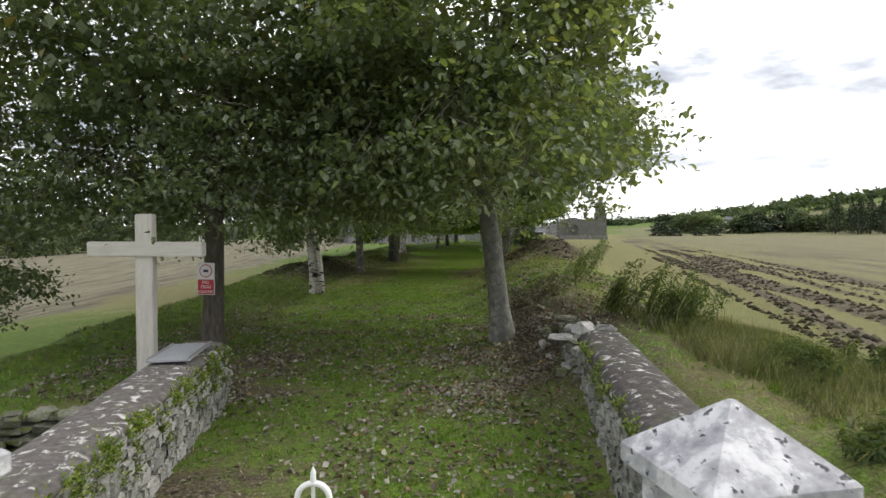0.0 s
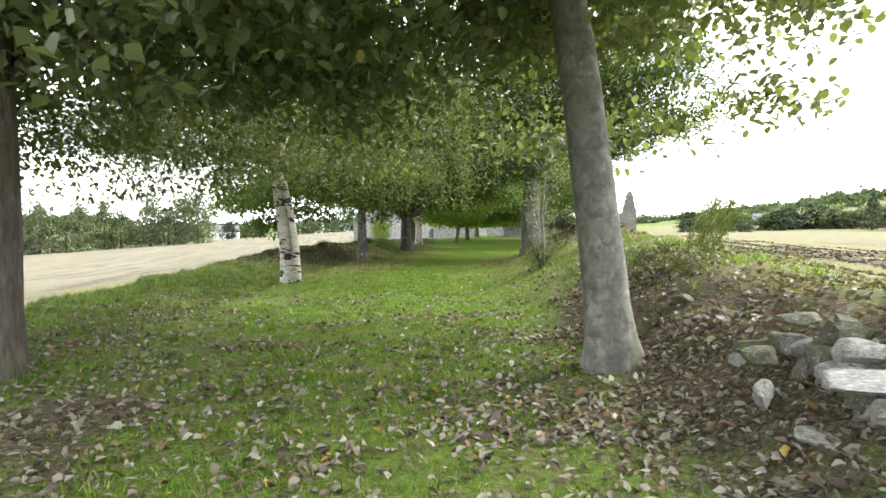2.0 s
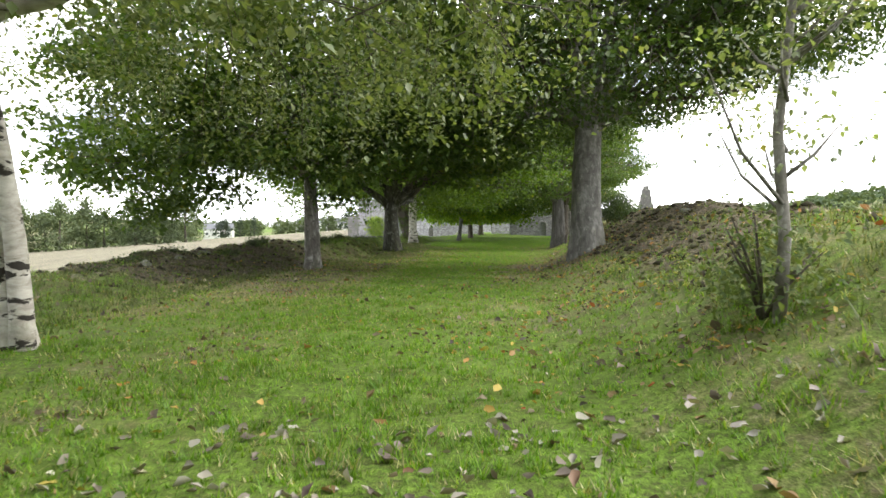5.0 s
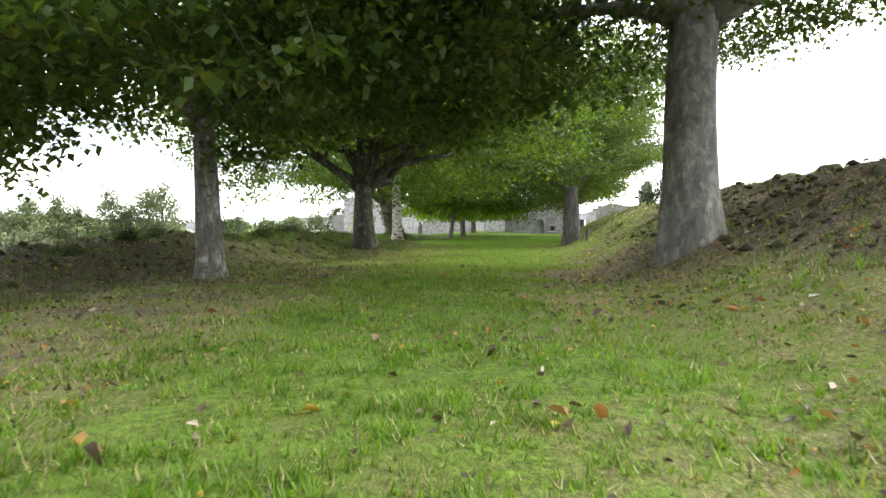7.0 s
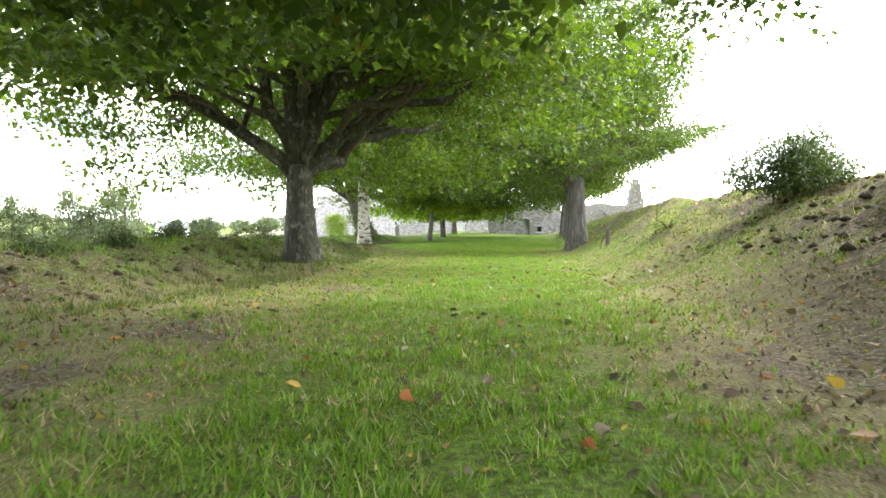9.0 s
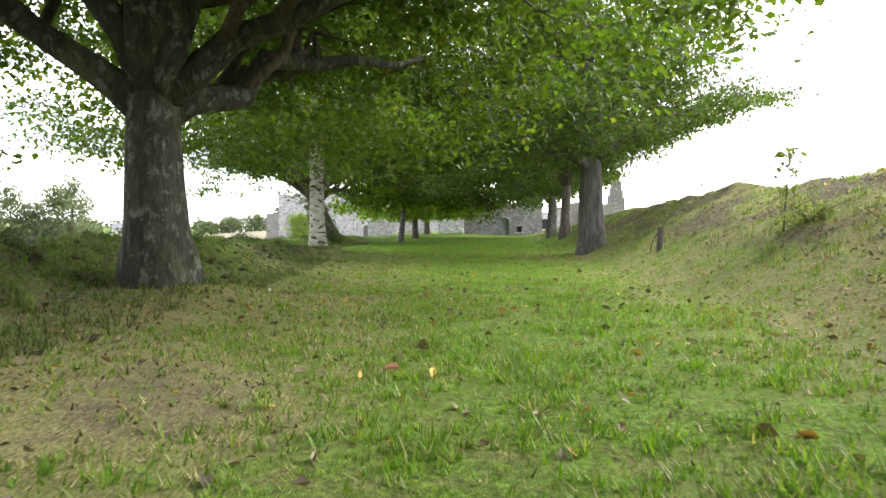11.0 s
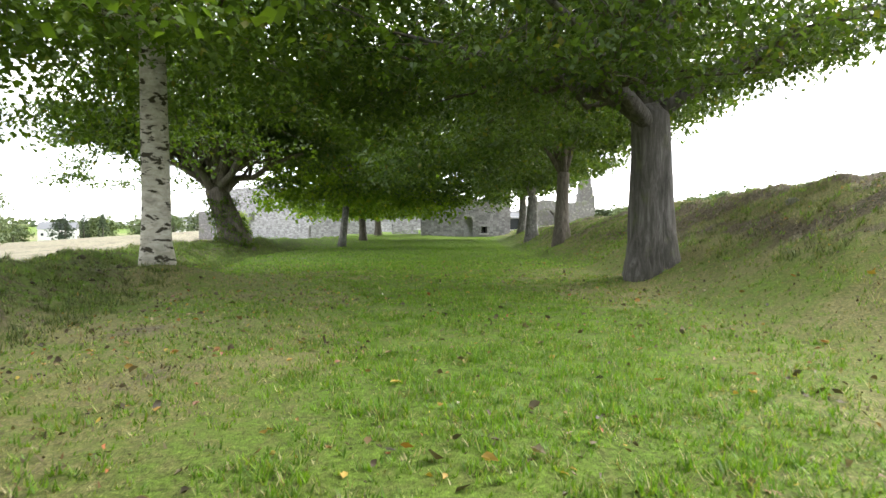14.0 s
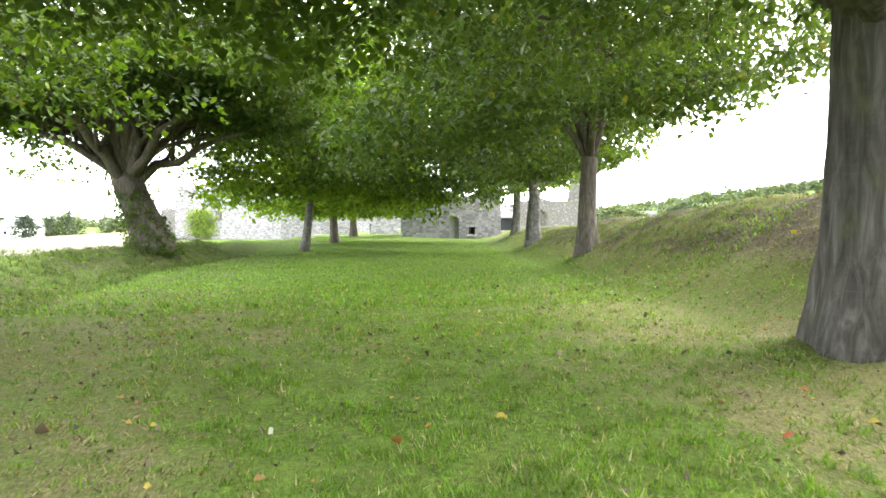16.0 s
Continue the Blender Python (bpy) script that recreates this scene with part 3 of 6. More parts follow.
    dry = dry * (1 - 0.6 * smooth(-x, -xl + 0.6, -xl + 1.6) * (1 - out_l))
    dry = dry * (1 - 0.75 * smooth(y, 60, 70) * (1 - smooth(x, xr - 0.5, xr + 0.8)))
    stub = 0.95 * smooth(-x, 10.5 + 5 * n1, 13 + 5 * n1) * out_l
    stub = np.maximum(stub, 0.55 * behind * smooth(u, 8, 16) * (0.5 + 0.8 * n1))
    far = np.hypot(x, y)
    patchy = smooth(vnoise(x * 0.006 + 0.5, y * 0.006), 0.45, 0.55)
    stub = np.where(far > 300, 0.45 * patchy, stub)
    dry = np.where(far > 300, 0.15 + 0.5 * patchy, dry)
    soil = np.where(far > 300, 0, soil)
    return np.clip(soil, 0, 1), np.clip(dry, 0, 1), np.clip(stub, 0, 1)


def build_ground():
    xs, ys = axis(-8.0, 25.0, 0.21, 2600), axis(-2.0, 64.0, 0.25, 2600)
    gx, gy = np.meshgrid(xs, ys)
    gz = ground_z(gx, gy)
    verts = np.stack([gx, gy, gz], -1).reshape(-1, 3)
    nx, ny = len(xs), len(ys)
    i = (np.arange(ny - 1)[:, None] * nx + np.arange(nx - 1)).ravel()
    tris = np.concatenate([np.stack([i, i + 1, i + nx + 1], -1), np.stack([i, i + nx + 1, i + nx], -1)])
    me = tri_mesh("ground", verts, tris, M["ground"])
    me.shade_smooth()
    cols = np.ones((len(verts), 4), np.float32)
    for k, v in enumerate(cover(gx.ravel(), gy.ravel())):
        cols[:, k] = v
    a = me.color_attributes.new("cover", "FLOAT_COLOR", "POINT")
    a.data.foreach_set("color", cols.ravel())
    tagged(new("ground", me), "grassy avenue with leaf litter, earth banks and fields", "ground", kind="structure")


build_ground()


def gz(x, y):
    return float(ground_z(np.array([x]), np.array([y]))[0])


# ---- foliage and trees ----
def leaf_cloud(centres, spread, count, size, rng, droop=0.35, flat=0.35, aspect=0.62, pull=None, shape="diamond"):
    """Folded leaves, two triangles each, in loose sprays round the centres."""
    centres = np.asarray(centres, float)
    n = len(centres) * count
    c = np.repeat(centres, count, 0)
    ring, turn = 1.75 * spread * rng.random(n) ** 0.75, rng.uniform(0, 2 * np.pi, n)
    off = np.stack([ring * np.cos(turn), ring * np.sin(turn), rng.normal(0, spread * flat, n).clip(-2 * spread, 2 * spread)], -1)
    if pull is not None:
        r = np.hypot(off[:, 0], off[:, 1])
        off[:, 2] -= droop * r
    p = c + off
    yaw = rng.uniform(0, 2 * np.pi, n)
    pitch = rng.normal(-0.45, 0.5, n)
    d = np.stack([np.cos(yaw) * np.cos(pitch), np.sin(yaw) * np.cos(pitch), np.sin(pitch)], -1)
    side = np.stack([-np.sin(yaw), np.cos(yaw), rng.normal(0, 0.45, n)], -1)
    side /= np.linalg.norm(side, axis=1, keepdims=True)
    up = np.cross(d, side)
    s = (size * rng.uniform(0.6, 1.25, n))[:, None]
    outline = LEAF_SHAPES[shape]
    corners = []
    for u, w in outline:
        corners.append(p + d * s * u + side * s * aspect * w + up * s * 0.20 * (abs(w) - 0.6 * u * u))
    verts = np.stack(corners, 1).reshape(-1, 3)
    m_ = len(outline)
    k = np.arange(n)[:, None] * m_
    tris = np.concatenate([k + [0, i + 1, i] for i in range(1, m_ - 1)], 1).reshape(-1, 3)
    return verts, tris


LEAF_SHAPES = {
    "diamond": [(0, 0), (0.45, 0.5), (1, 0), (0.45, -0.5)],
    "lobed": [(0, 0), (0.30, 0.62), (0.52, 0.24), (1, 0), (0.52, -0.24), (0.30, -0.62)],
    "oval": [(0, 0), (0.28, 0.40), (0.68, 0.40), (1, 0), (0.68, -0.40), (0.28, -0.40)],
}


def curve(p, q, sag, n, rng, wob=0.05):
    p, q = np.array(p, float), np.array(q, float)
    L = np.linalg.norm(q - p)
    out = []
    for k in range(n + 1):
        t = k / n
        w = p + (q - p) * t + np.array([0, 0, sag * L * math.sin(math.pi * t)])
        if 0 < k < n:
            w = w + rng.normal(0, wob * L / n, 3)
        out.append(w)
    return out


def tree(name, x, y, r, fork, radii, centre, label, bark, leaf, seed, limbs=9, sprays=900, per=46, size=0.13, spread=0.45,
         lean=(0, 0), droop=0.3, flat=0.22, low=2.0, sink=0.0, category="tree", flare=1.3, hang=(), rise=0.55, aspect=0.82, shape="diamond", lift=1.6, arms=(), thick=1.0, fill=700, strands=0, tilt=(0, 0, 0, 0)):
    """A tree at x, y: a flared trunk to the fork, limbs that fan out into the crown, and leaves in sprays round the twigs.
    centre and radii give the crown's ellipsoid, from the tree's foot; low: the least height of its sprays; tilt: how far the crown's hem rises to the right, left, front and back; rise: how steeply limbs climb."""
    rng = np.random.default_rng(seed)
    pr = random.Random(seed)
    root = empty(name, x, y, gz(x, y) - sink)
    tagged(root, label, category)
    hx, hy = lean
    trunk_pts, trunk_r = [(0, 0, -0.6)], [r * flare * 1.25]
    steps = 12
    for k in range(steps + 1):
        t = k / steps
        z = fork * t
        trunk_pts.append((hx * t + 0.03 * math.sin(3 * t + seed), hy * t + 0.03 * math.cos(4 * t + seed), z))
        trunk_r.append(r * (1 - 0.20 * t) * (1 + (flare - 1) * math.exp(-t * fork / (r * 1.3))))
    top = np.array(trunk_pts[-1])
    for up, wide in ((0.35, 0.66), (0.62, 0.30)):
        trunk_pts.append((top[0], top[1], top[2] + up * r))
        trunk_r.append(r * 0.80 * wide)
    sides = 20
    tv, tf = tube(trunk_pts, trunk_r, sides)
    for i, p in enumerate(tv):
        ring, k = divmod(i, sides)
        c0 = Vector(trunk_pts[ring])
        f = 1 + 0.05 * math.sin(3 * 2 * math.pi * k / sides + seed) + 0.04 * math.sin(5 * 2 * math.pi * k / sides + ring * 0.25) + 0.03 * (pr.random() - 0.5)
        if ring < 4:
            f += 0.10 * math.sin(4 * 2 * math.pi * k / sides + seed * 2)
        tv[i] = c0 + (p - c0) * f
    trunk = link("trunk", mesh_of("trunk", tv, tf, bark, True), root)
    cx, cy, cz = centre
    rx, ry, rz = radii

    def hem(q):
        """The crown's least height over each point: higher round the trunk, tilted to its sides."""
        u, w = (q[:, 0] - cx) / rx, (q[:, 1] - cy) / ry
        rise_x = np.where(u > 0, tilt[0] * u, -tilt[1] * u)
        rise_y = np.where(w > 0, tilt[3] * w, -tilt[2] * w)
        return low + rise_x + rise_y + lift * np.clip(1 - np.hypot(u, w) / 0.8, 0, 1)

    small, limb_data, tips = [], [], []
    for k in range(limbs + len(arms)):
        a = 2 * math.pi * (k + pr.uniform(-0.3, 0.3)) / limbs + seed
        el = (0.05, 0.35, 0.75, 0.2)[k % 4] + rise * 0.3 + pr.uniform(-0.1, 0.1) if k else 1.4
        f = pr.uniform(0.7, 0.9)
        end = np.array([cx + rx * f * math.cos(a) * math.cos(el), cy + ry * f * math.sin(a) * math.cos(el), cz + rz * f * math.sin(el) - 0.3 * rz * (el < 0.5)])
        end[2] = max(end[2], low + 0.5)
        if k >= limbs:
            end, el = np.array(arms[k - limbs], float), 0.5
        end[2] = max(end[2], float(hem(end[None])[0]) + 0.6)
        start = top - np.array([0, 0, pr.uniform(0.05, 0.35) * r * 2])
        reach = end - start
        turn = start + np.array([reach[0] * 0.28, reach[1] * 0.28, max(0.55 * reach[2], 0.16 * np.linalg.norm(reach))])
        pts = []
        for j in range(8):
            w = j / 7
            q = start * (1 - w) ** 2 + turn * 2 * w * (1 - w) + end * w * w
            pts.append(q + (rng.normal(0, 0.03 * np.linalg.norm(reach) / 2, 3) if 1 < j < 7 else 0))
        r0 = r * pr.uniform(0.36, 0.52) * thick
        limb_data.append(tube(pts, [r0 * (1 - 0.82 * j / 7) for j in range(8)], 9, pr, 0.05))
        for s in range(7):
            t = 0.22 + 0.76 * (s + pr.random()) / 7
            i = min(int(t * 7), 6)
            q = pts[i] + (pts[i + 1] - pts[i]) * (t * 7 - i)
            out = pts[-1] - pts[0]
            yaw = math.atan2(out[1], out[0]) + pr.choice([-1, 1]) * pr.uniform(0.4, 1.2)
            L = pr.uniform(0.28, 0.5) * min(rx, ry) * (1.15 - 0.5 * t)
            q2 = q + np.array([math.cos(yaw) * L, math.sin(yaw) * L, pr.uniform(-0.15, 0.45) * L])
            q2[2] = max(q2[2], float(hem(q2[None])[0]) + 0.15)
            rs = r0 * (1 - 0.8 * t) * 0.55 + 0.008
            sp = curve(q, q2, 0.05, 4, rng, 0.25)
            small.append(tube(sp, [rs * (1 - 0.85 * j / 4) + 0.004 for j in range(5)], 5))
            tips += [sp[2], sp[3], sp[4], q2 + rng.normal(0, 0.2, 3)]
            for w in range(2):
                y3 = yaw + pr.uniform(-0.9, 0.9)
                q3 = q2 + np.array([math.cos(y3), math.sin(y3), pr.uniform(-0.3, 0.2)]) * L * 0.5
                small.append(tube([sp[3], (np.array(sp[3]) + q3) / 2 + [0, 0, 0.04], q3], [rs * 0.3, rs * 0.2, 0.004], 4))
                tips += [q3, (q2 + q3) / 2]
    n = max(sprays - 7 * 8 * (limbs + len(arms)), 60)
    under, skirt = int(n * 0.46), int(n * 0.38)
    ang = rng.uniform(0, 2 * np.pi, n)
    edge = 1 + 0.13 * np.sin(3 * ang + seed) + 0.08 * np.sin(7 * ang + 2 * seed)
    rad = np.where(np.arange(n) < under, np.sqrt(rng.uniform(0.03, 1.0, n)), rng.uniform(0.72, 1.04, n)) * edge
    e2 = rng.uniform(0.0, 1.2, n)
    flat_r = np.where(np.arange(n) < under + skirt, 1.0, np.cos(e2))
    sh = np.stack([cx + rx * rad * flat_r * np.cos(ang), cy + ry * rad * flat_r * np.sin(ang), cz + rz * rad * np.sin(e2)], -1)
    base = hem(sh) + 0.9 * (fbm(sh[:, 0] * 0.8 + seed, sh[:, 1] * 0.8, 2) - 0.15) + rng.uniform(-0.2, 0.4, n)
    sh[:under, 2] = base[:under] + rng.uniform(0, 0.7, under)
    step = rng.random(skirt)
    layer = np.floor(step * 5) / 5 + rng.uniform(-0.05, 0.05, skirt)
    mid_s = slice(under, under + skirt)
    sh[mid_s, 2] = base[mid_s] + np.clip(layer, 0, 1) * np.maximum(cz + 0.2 * rz - base[mid_s], 0.6)
    sh[mid_s, :2] = (sh[mid_s, :2] - [cx, cy]) * (1 - 0.22 * layer[:, None] ** 2) + [cx, cy]
    for q in sh[::2]:
        back = np.array([cx, cy, cz + 0.1 * rz]) - q
        back = back / np.linalg.norm(back) * pr.uniform(0.4, 0.8) + rng.normal(0, 0.22, 3)
        tip = q - back * 0.45 - np.array([0, 0, 0.12])
        v3, f3 = tube([q + back, q + [0, 0, 0.05], tip], [0.011, 0.007, 0.002], 3)
        small.append((v3, f3[:6]))
    hanging = []
    for q in sh[under // 2: under // 2 + strands]:
        L = pr.uniform(0.6, 1.5)
        line = [q + np.array([0.05 * math.sin(3 * k + q[0]), 0.05 * math.cos(4 * k + q[1]), -L * k / 9]) for k in range(10)]
        v3, f3 = tube(line[::3], [0.004, 0.003, 0.002, 0.001], 3)
        small.append((v3, f3[:9]))
        hanging += [w for w in line if w[2] > low - 0.55]
    # leafy mass inside the crown
    m = int(fill)
    ia, ir, iz = rng.uniform(0, 2 * np.pi, m), np.sqrt(rng.uniform(0, 0.80, m)), rng.random(m)
    mass = np.stack([cx + rx * ir * np.cos(ia), cy + ry * ir * np.sin(ia), cz + rz * 0.85 * np.sqrt(1 - ir**2)], -1)
    bot_z = hem(mass) + 1.3 + 1.6 * smooth(ir, 0.7, 0.9)
    mass[:, 2] = bot_z + np.maximum(mass[:, 2] - bot_z, 0.2) * iz
    for data in limb_data:
        link("limb", mesh_of("limb", *data, bark, True), trunk)
    tagged(link("branch_work", mesh_of("branch_work", *join(small), M["twig"], True), root), kind="stuff")
    tips = np.array(tips)
    tips[:, 2] = np.maximum(tips[:, 2], hem(tips) + 0.2)
    twigs = np.concatenate([tips, sh] + [np.array(h) + rng.normal(0, 0.25, (7, 3)) for h in hang])
    clouds = [leaf_cloud(twigs, spread, per, size, rng, droop, flat, aspect, (cx, cy, cz), shape)]
    if m:
        clouds.append(leaf_cloud(mass, 0.45, 8, max(0.21, size * 1.25), rng, 0.2, 0.6, 0.8, None))
    if hanging:
        clouds.append(leaf_cloud(hanging, 0.075, 8, size * 0.95, rng, 0, 0.9, aspect, None))
    count, vs, ts = 0, [], []
    for v, t in clouds:
        vs.append(v)
        ts.append(t + count)
        count += len(v)
    link("crown", tri_mesh("crown", np.concatenate(vs), np.concatenate(ts), leaf), root)
    return root


# ---- the avenue's trees ----
B, R, W = M["bark_beech"], M["bark_rough"], M["bark_white"]
tree("maple_tree", -2.66, 12.3, 0.21, 2.7, (5.3, 4.3, 4.8), (-0.9, 0.6, 5.4), "dark maple with a low dense crown overhanging the wall", R, M["leaf_dusk"], 11,
     11, 1300, 48, 0.110, 0.42, low=2.1, aspect=0.72, lift=0.5, fill=1700, hang=[(-3.4, -0.8, 1.45), (-3.9, -0.4, 1.6), (-2.9, -1.2, 1.7), (-4.4, 0.3, 1.4), (-4.9, 0.0, 1.1), (-4.2, -1.0, 1.0),
     (1.0, 4.8, 2.65), (0.0, 5.0, 2.55), (2.0, 4.6, 2.7), (-1.0, 4.9, 2.45), (3.0, 4.2, 2.75), (-2.2, 4.6, 2.35), (0.6, 4.0, 2.6),
     (-2.6, 2.6, 2.7), (-3.6, 1.8, 2.6), (-1.4, 3.4, 2.9), (-3.2, 3.4, 3.1), (-4.4, 1.6, 3.2), (-2.2, 3.8, 3.6), (-0.6, 4.2, 3.3), (-4.0, 2.8, 3.8), (-5.2, 1.0, 3.4), (-3.0, 4.2, 4.2)], tilt=(0.3, 0, 0, 0.3), flat=0.12)
tree("whitebeam_tree", 3.10, 11.8, 0.20, 3.2, (3.5, 3.9, 4.4), (-0.7, 0, 5.7), "whitebeam with a smooth grey trunk and silvery leaves", M["bark_whitebeam"], M["leaf_grey"], 12,
     10, 1250, 34, 0.120, 0.40, lean=(-0.50, 0.0), low=2.35, lift=0.5, flare=1.45, aspect=0.85, shape="oval", fill=800,
     hang=[(0.5, 3.6, 2.55), (1.3, 2.7, 2.65), (2.3, 1.6, 2.8), (-0.3, 3.9, 2.7)], tilt=(0.9, 0, 0, 0.45))
birch = tree("birch_tree", -2.25, 22.1, 0.19, 3.0, (5.0, 4.6, 4.6), (-0.1, 0, 5.4), "silver birch with cracked white bark and hanging twigs", W, M["leaf_birch"], 13,
     8, 1150, 48, 0.070, 0.36, lean=(-0.35, 0.1), droop=0.9, flat=0.9, low=2.5, fill=500, strands=190, thick=1.1, arms=[(-3.2, -0.8, 3.7), (-2.4, -2.0, 4.6), (2.4, -1.4, 4.2), (3.2, 0.6, 3.9)], tilt=(0, 0.6, 0.5, 0))
link("stem", mesh_of("stem", *tube([(0.20, -0.10, -0.3), (0.21, -0.11, 0.3), (0.17, -0.12, 1.0), (0.06, -0.12, 1.8), (-0.12, -0.06, 2.6)], [0.13, 0.10, 0.088, 0.08, 0.06], 12), W, True), birch)
tree("maple_tree", -1.75, 33.2, 0.21, 2.5, (5.7, 5.2, 5.0), (-0.7, 0.2, 5.4), "maple with a mottled grey trunk and hanging lower sprays", M["bark_mottled"], M["leaf_beech"], 14, 10, 1250, 44, 0.15, 0.45, low=1.95, aspect=0.9, lift=1.2, thick=1.2, fill=500,
     hang=[(-4.0, -1.0, 1.9), (-3.2, -1.4, 2.0), (1.0, -1.2, 2.1), (-1.6, -2.4, 2.3), (-3.6, 0.4, 2.0)], tilt=(0.5, 0.1, 0.2, 0.8))
tree("maple_tree", -0.33, 43.4, 0.34, 2.05, (6.6, 6.4, 5.6), (0.5, 1.6, 5.8), "many-limbed maple with lichen on its dark trunk", M["bark_lichen"], M["leaf_bright"], 15, 9, 1700, 40, 0.13, 0.48, low=2.2, rise=2.2, shape="diamond", aspect=0.9, lift=3.4, thick=1.25, fill=2700,
     hang=[(2.6, 5.2, 2.4), (3.4, 5.6, 2.4), (4.0, 4.6, 2.5), (1.6, 6.0, 2.5), (4.6, 3.4, 2.5), (-2.0, 5.5, 2.2), (-4.5, 1.0, 2.3), (-4.0, 3.0, 2.2), (1.4, 3.4, 2.3),
     (-4.8, -1.5, 3.5), (-5.4, 0.6, 3.3), (-5.0, 2.4, 3.1), (-4.2, -2.6, 4.3), (-3.4, -3.4, 4.9), (-5.6, -0.6, 4.3), (-4.6, -1.0, 5.1)],
     arms=[(5.0, 0.4, 4.4), (-3.6, -0.9, 3.9), (3.4, 4.4, 2.55), (2.0, 5.2, 2.9), (-2.4, -1.8, 6.6), (-0.9, -2.2, 7.6), (1.2, -2.0, 7.4), (2.8, -1.4, 6.4)], tilt=(0.4, 0.4, 1.6, 0.2))
tree("beech_tree", 5.48, 31.9, 0.39, 3.3, (7.1, 5.8, 5.4), (0.5, 0.4, 6.2), "large beech with a smooth pale grey trunk", B, M["leaf_beech_shaded"], 16, 12, 1600, 38, 0.115, 0.48, low=2.4, lift=0.6, arms=[(-5.0, -1.0, 3.8), (-4.2, 2.5, 3.8), (4.8, -2.4, 4.0), (5.6, 1.0, 3.8)], hang=[(0.5, 6.0, 3.9), (1.5, 5.8, 4.0), (2.6, 5.4, 4.3), (3.4, 5.0, 4.5), (1.0, 6.4, 4.3), (4.2, 4.6, 4.9)], flat=0.15, flare=1.2, thick=0.9, fill=2200, tilt=(2.7, 0.2, 0.6, 0.6), rise=1.6)
tree("birch_tree", 0.0, 59.3, 0.29, 4.6, (7.0, 5.4, 5.4), (-1.2, 0, 6.9), "birch with pale bark and dark knots", M["bark_birch_old"], M["leaf_bright"], 17, 8, 1150, 36, 0.15, 0.46, droop=0.5, low=2.35, lean=(-0.1, 0), fill=2600, tilt=(0.4, 0.6, 0.8, 0.3))
tree("beech_tree", 9.86, 57.45, 0.46, 3.1, (6.3, 6.2, 6.0), (-0.4, 1.2, 7.4), "large beech with a fluted trunk and spreading limbs", M["bark_fluted"], M["leaf_beech"], 18, 11, 1500, 38, 0.118, 0.46, low=2.75, flat=0.15, lean=(-0.14, 0), lift=0.4, thick=0.8, flare=1.25, fill=2100, arms=[(-5.2, -1.6, 3.9), (-4.0, -3.6, 4.2), (3.8, -3.0, 4.6), (4.6, 0.6, 4.4), (-3.0, 2.6, 5.0)], tilt=(2.3, 0.3, 0.2, 0.2), rise=1.8)
tree("ivy_clad_maple_tree", -0.9, 76.0, 0.60, 2.6, (8.6, 6.6, 6.8), (-0.8, 2.4, 7.4), "old leaning maple with ivy on its trunk", R, M["leaf_beech"], 19, 15, 1650, 34, 0.20, 0.5, lean=(-0.9, 0), low=2.2, rise=1.0, lift=3.2, thick=0.75, fill=1300,
     arms=[(4.6, -0.6, 4.6), (4.0, -2.0, 6.0), (-5.4, -0.8, 4.6), (-4.4, -2.0, 6.0), (2.6, -1.2, 6.6), (0.8, -1.6, 7.4), (-1.8, -1.2, 7.4), (3.4, -3.4, 5.2), (-3.4, -3.2, 5.4)], tilt=(0.6, 0.4, 3.2, 0.2))
tree("maple_tree", 4.15, 87.5, 0.24, 4.0, (6.4, 6.4, 6.6), (0.4, 0, 8.2), "slim forked maple with a pale trunk", B, M["leaf_backlit"], 20, 9, 900, 20, 0.32, 0.6, lean=(0.5, 0), low=2.2, tilt=(0.3, 0.3, 0.6, 0))
tree("maple_tree", 6.2, 100.0, 0.32, 3.0, (6.6, 6.4, 7.2), (0.6, 0, 8.6), "maple with a dark trunk at the avenue's end", R, M["leaf_backlit"], 21, 9, 760, 17, 0.40, 0.65, low=2.0)
tree("maple_tree", 8.55, 113.0, 0.34, 3.0, (6.6, 6.2, 7.2), (0.8, 0, 8.6), "maple with a dark trunk by the ruined wall", R, M["leaf_backlit"], 22, 8, 640, 15, 0.45, 0.65, low=2.0)
tree("beech_tree", 12.95, 70.2, 0.30, 2.8, (6.8, 6.4, 6.2), (-0.5, 0, 7.4), "beech on the bank's foot with a dark trunk", R, M["leaf_beech"], 23, 10, 1200, 30, 0.20, 0.55, low=2.4, fill=1100, tilt=(2.8, 0.2, 0.8, 0.2), rise=1.6)
tree("beech_tree", 15.95, 83.0, 0.38, 2.6, (6.8, 6.6, 6.6), (-1.0, 0, 8.0), "beech with a forked trunk", B, M["leaf_beech"], 24, 10, 1000, 22, 0.275, 0.6, low=2.3, tilt=(2.4, 0.2, 0.8, 0), rise=1.6, fill=1200)
tree("beech_tree", 20.0, 97.5, 0.34, 3.2, (6.2, 6.2, 6.6), (-0.9, 0, 8.2), "beech by the white shed at the avenue's end", B, M["leaf_beech"], 25, 9, 760, 17, 0.38, 0.65, low=2.3, tilt=(2.0, 0.2, 0.6, 0))


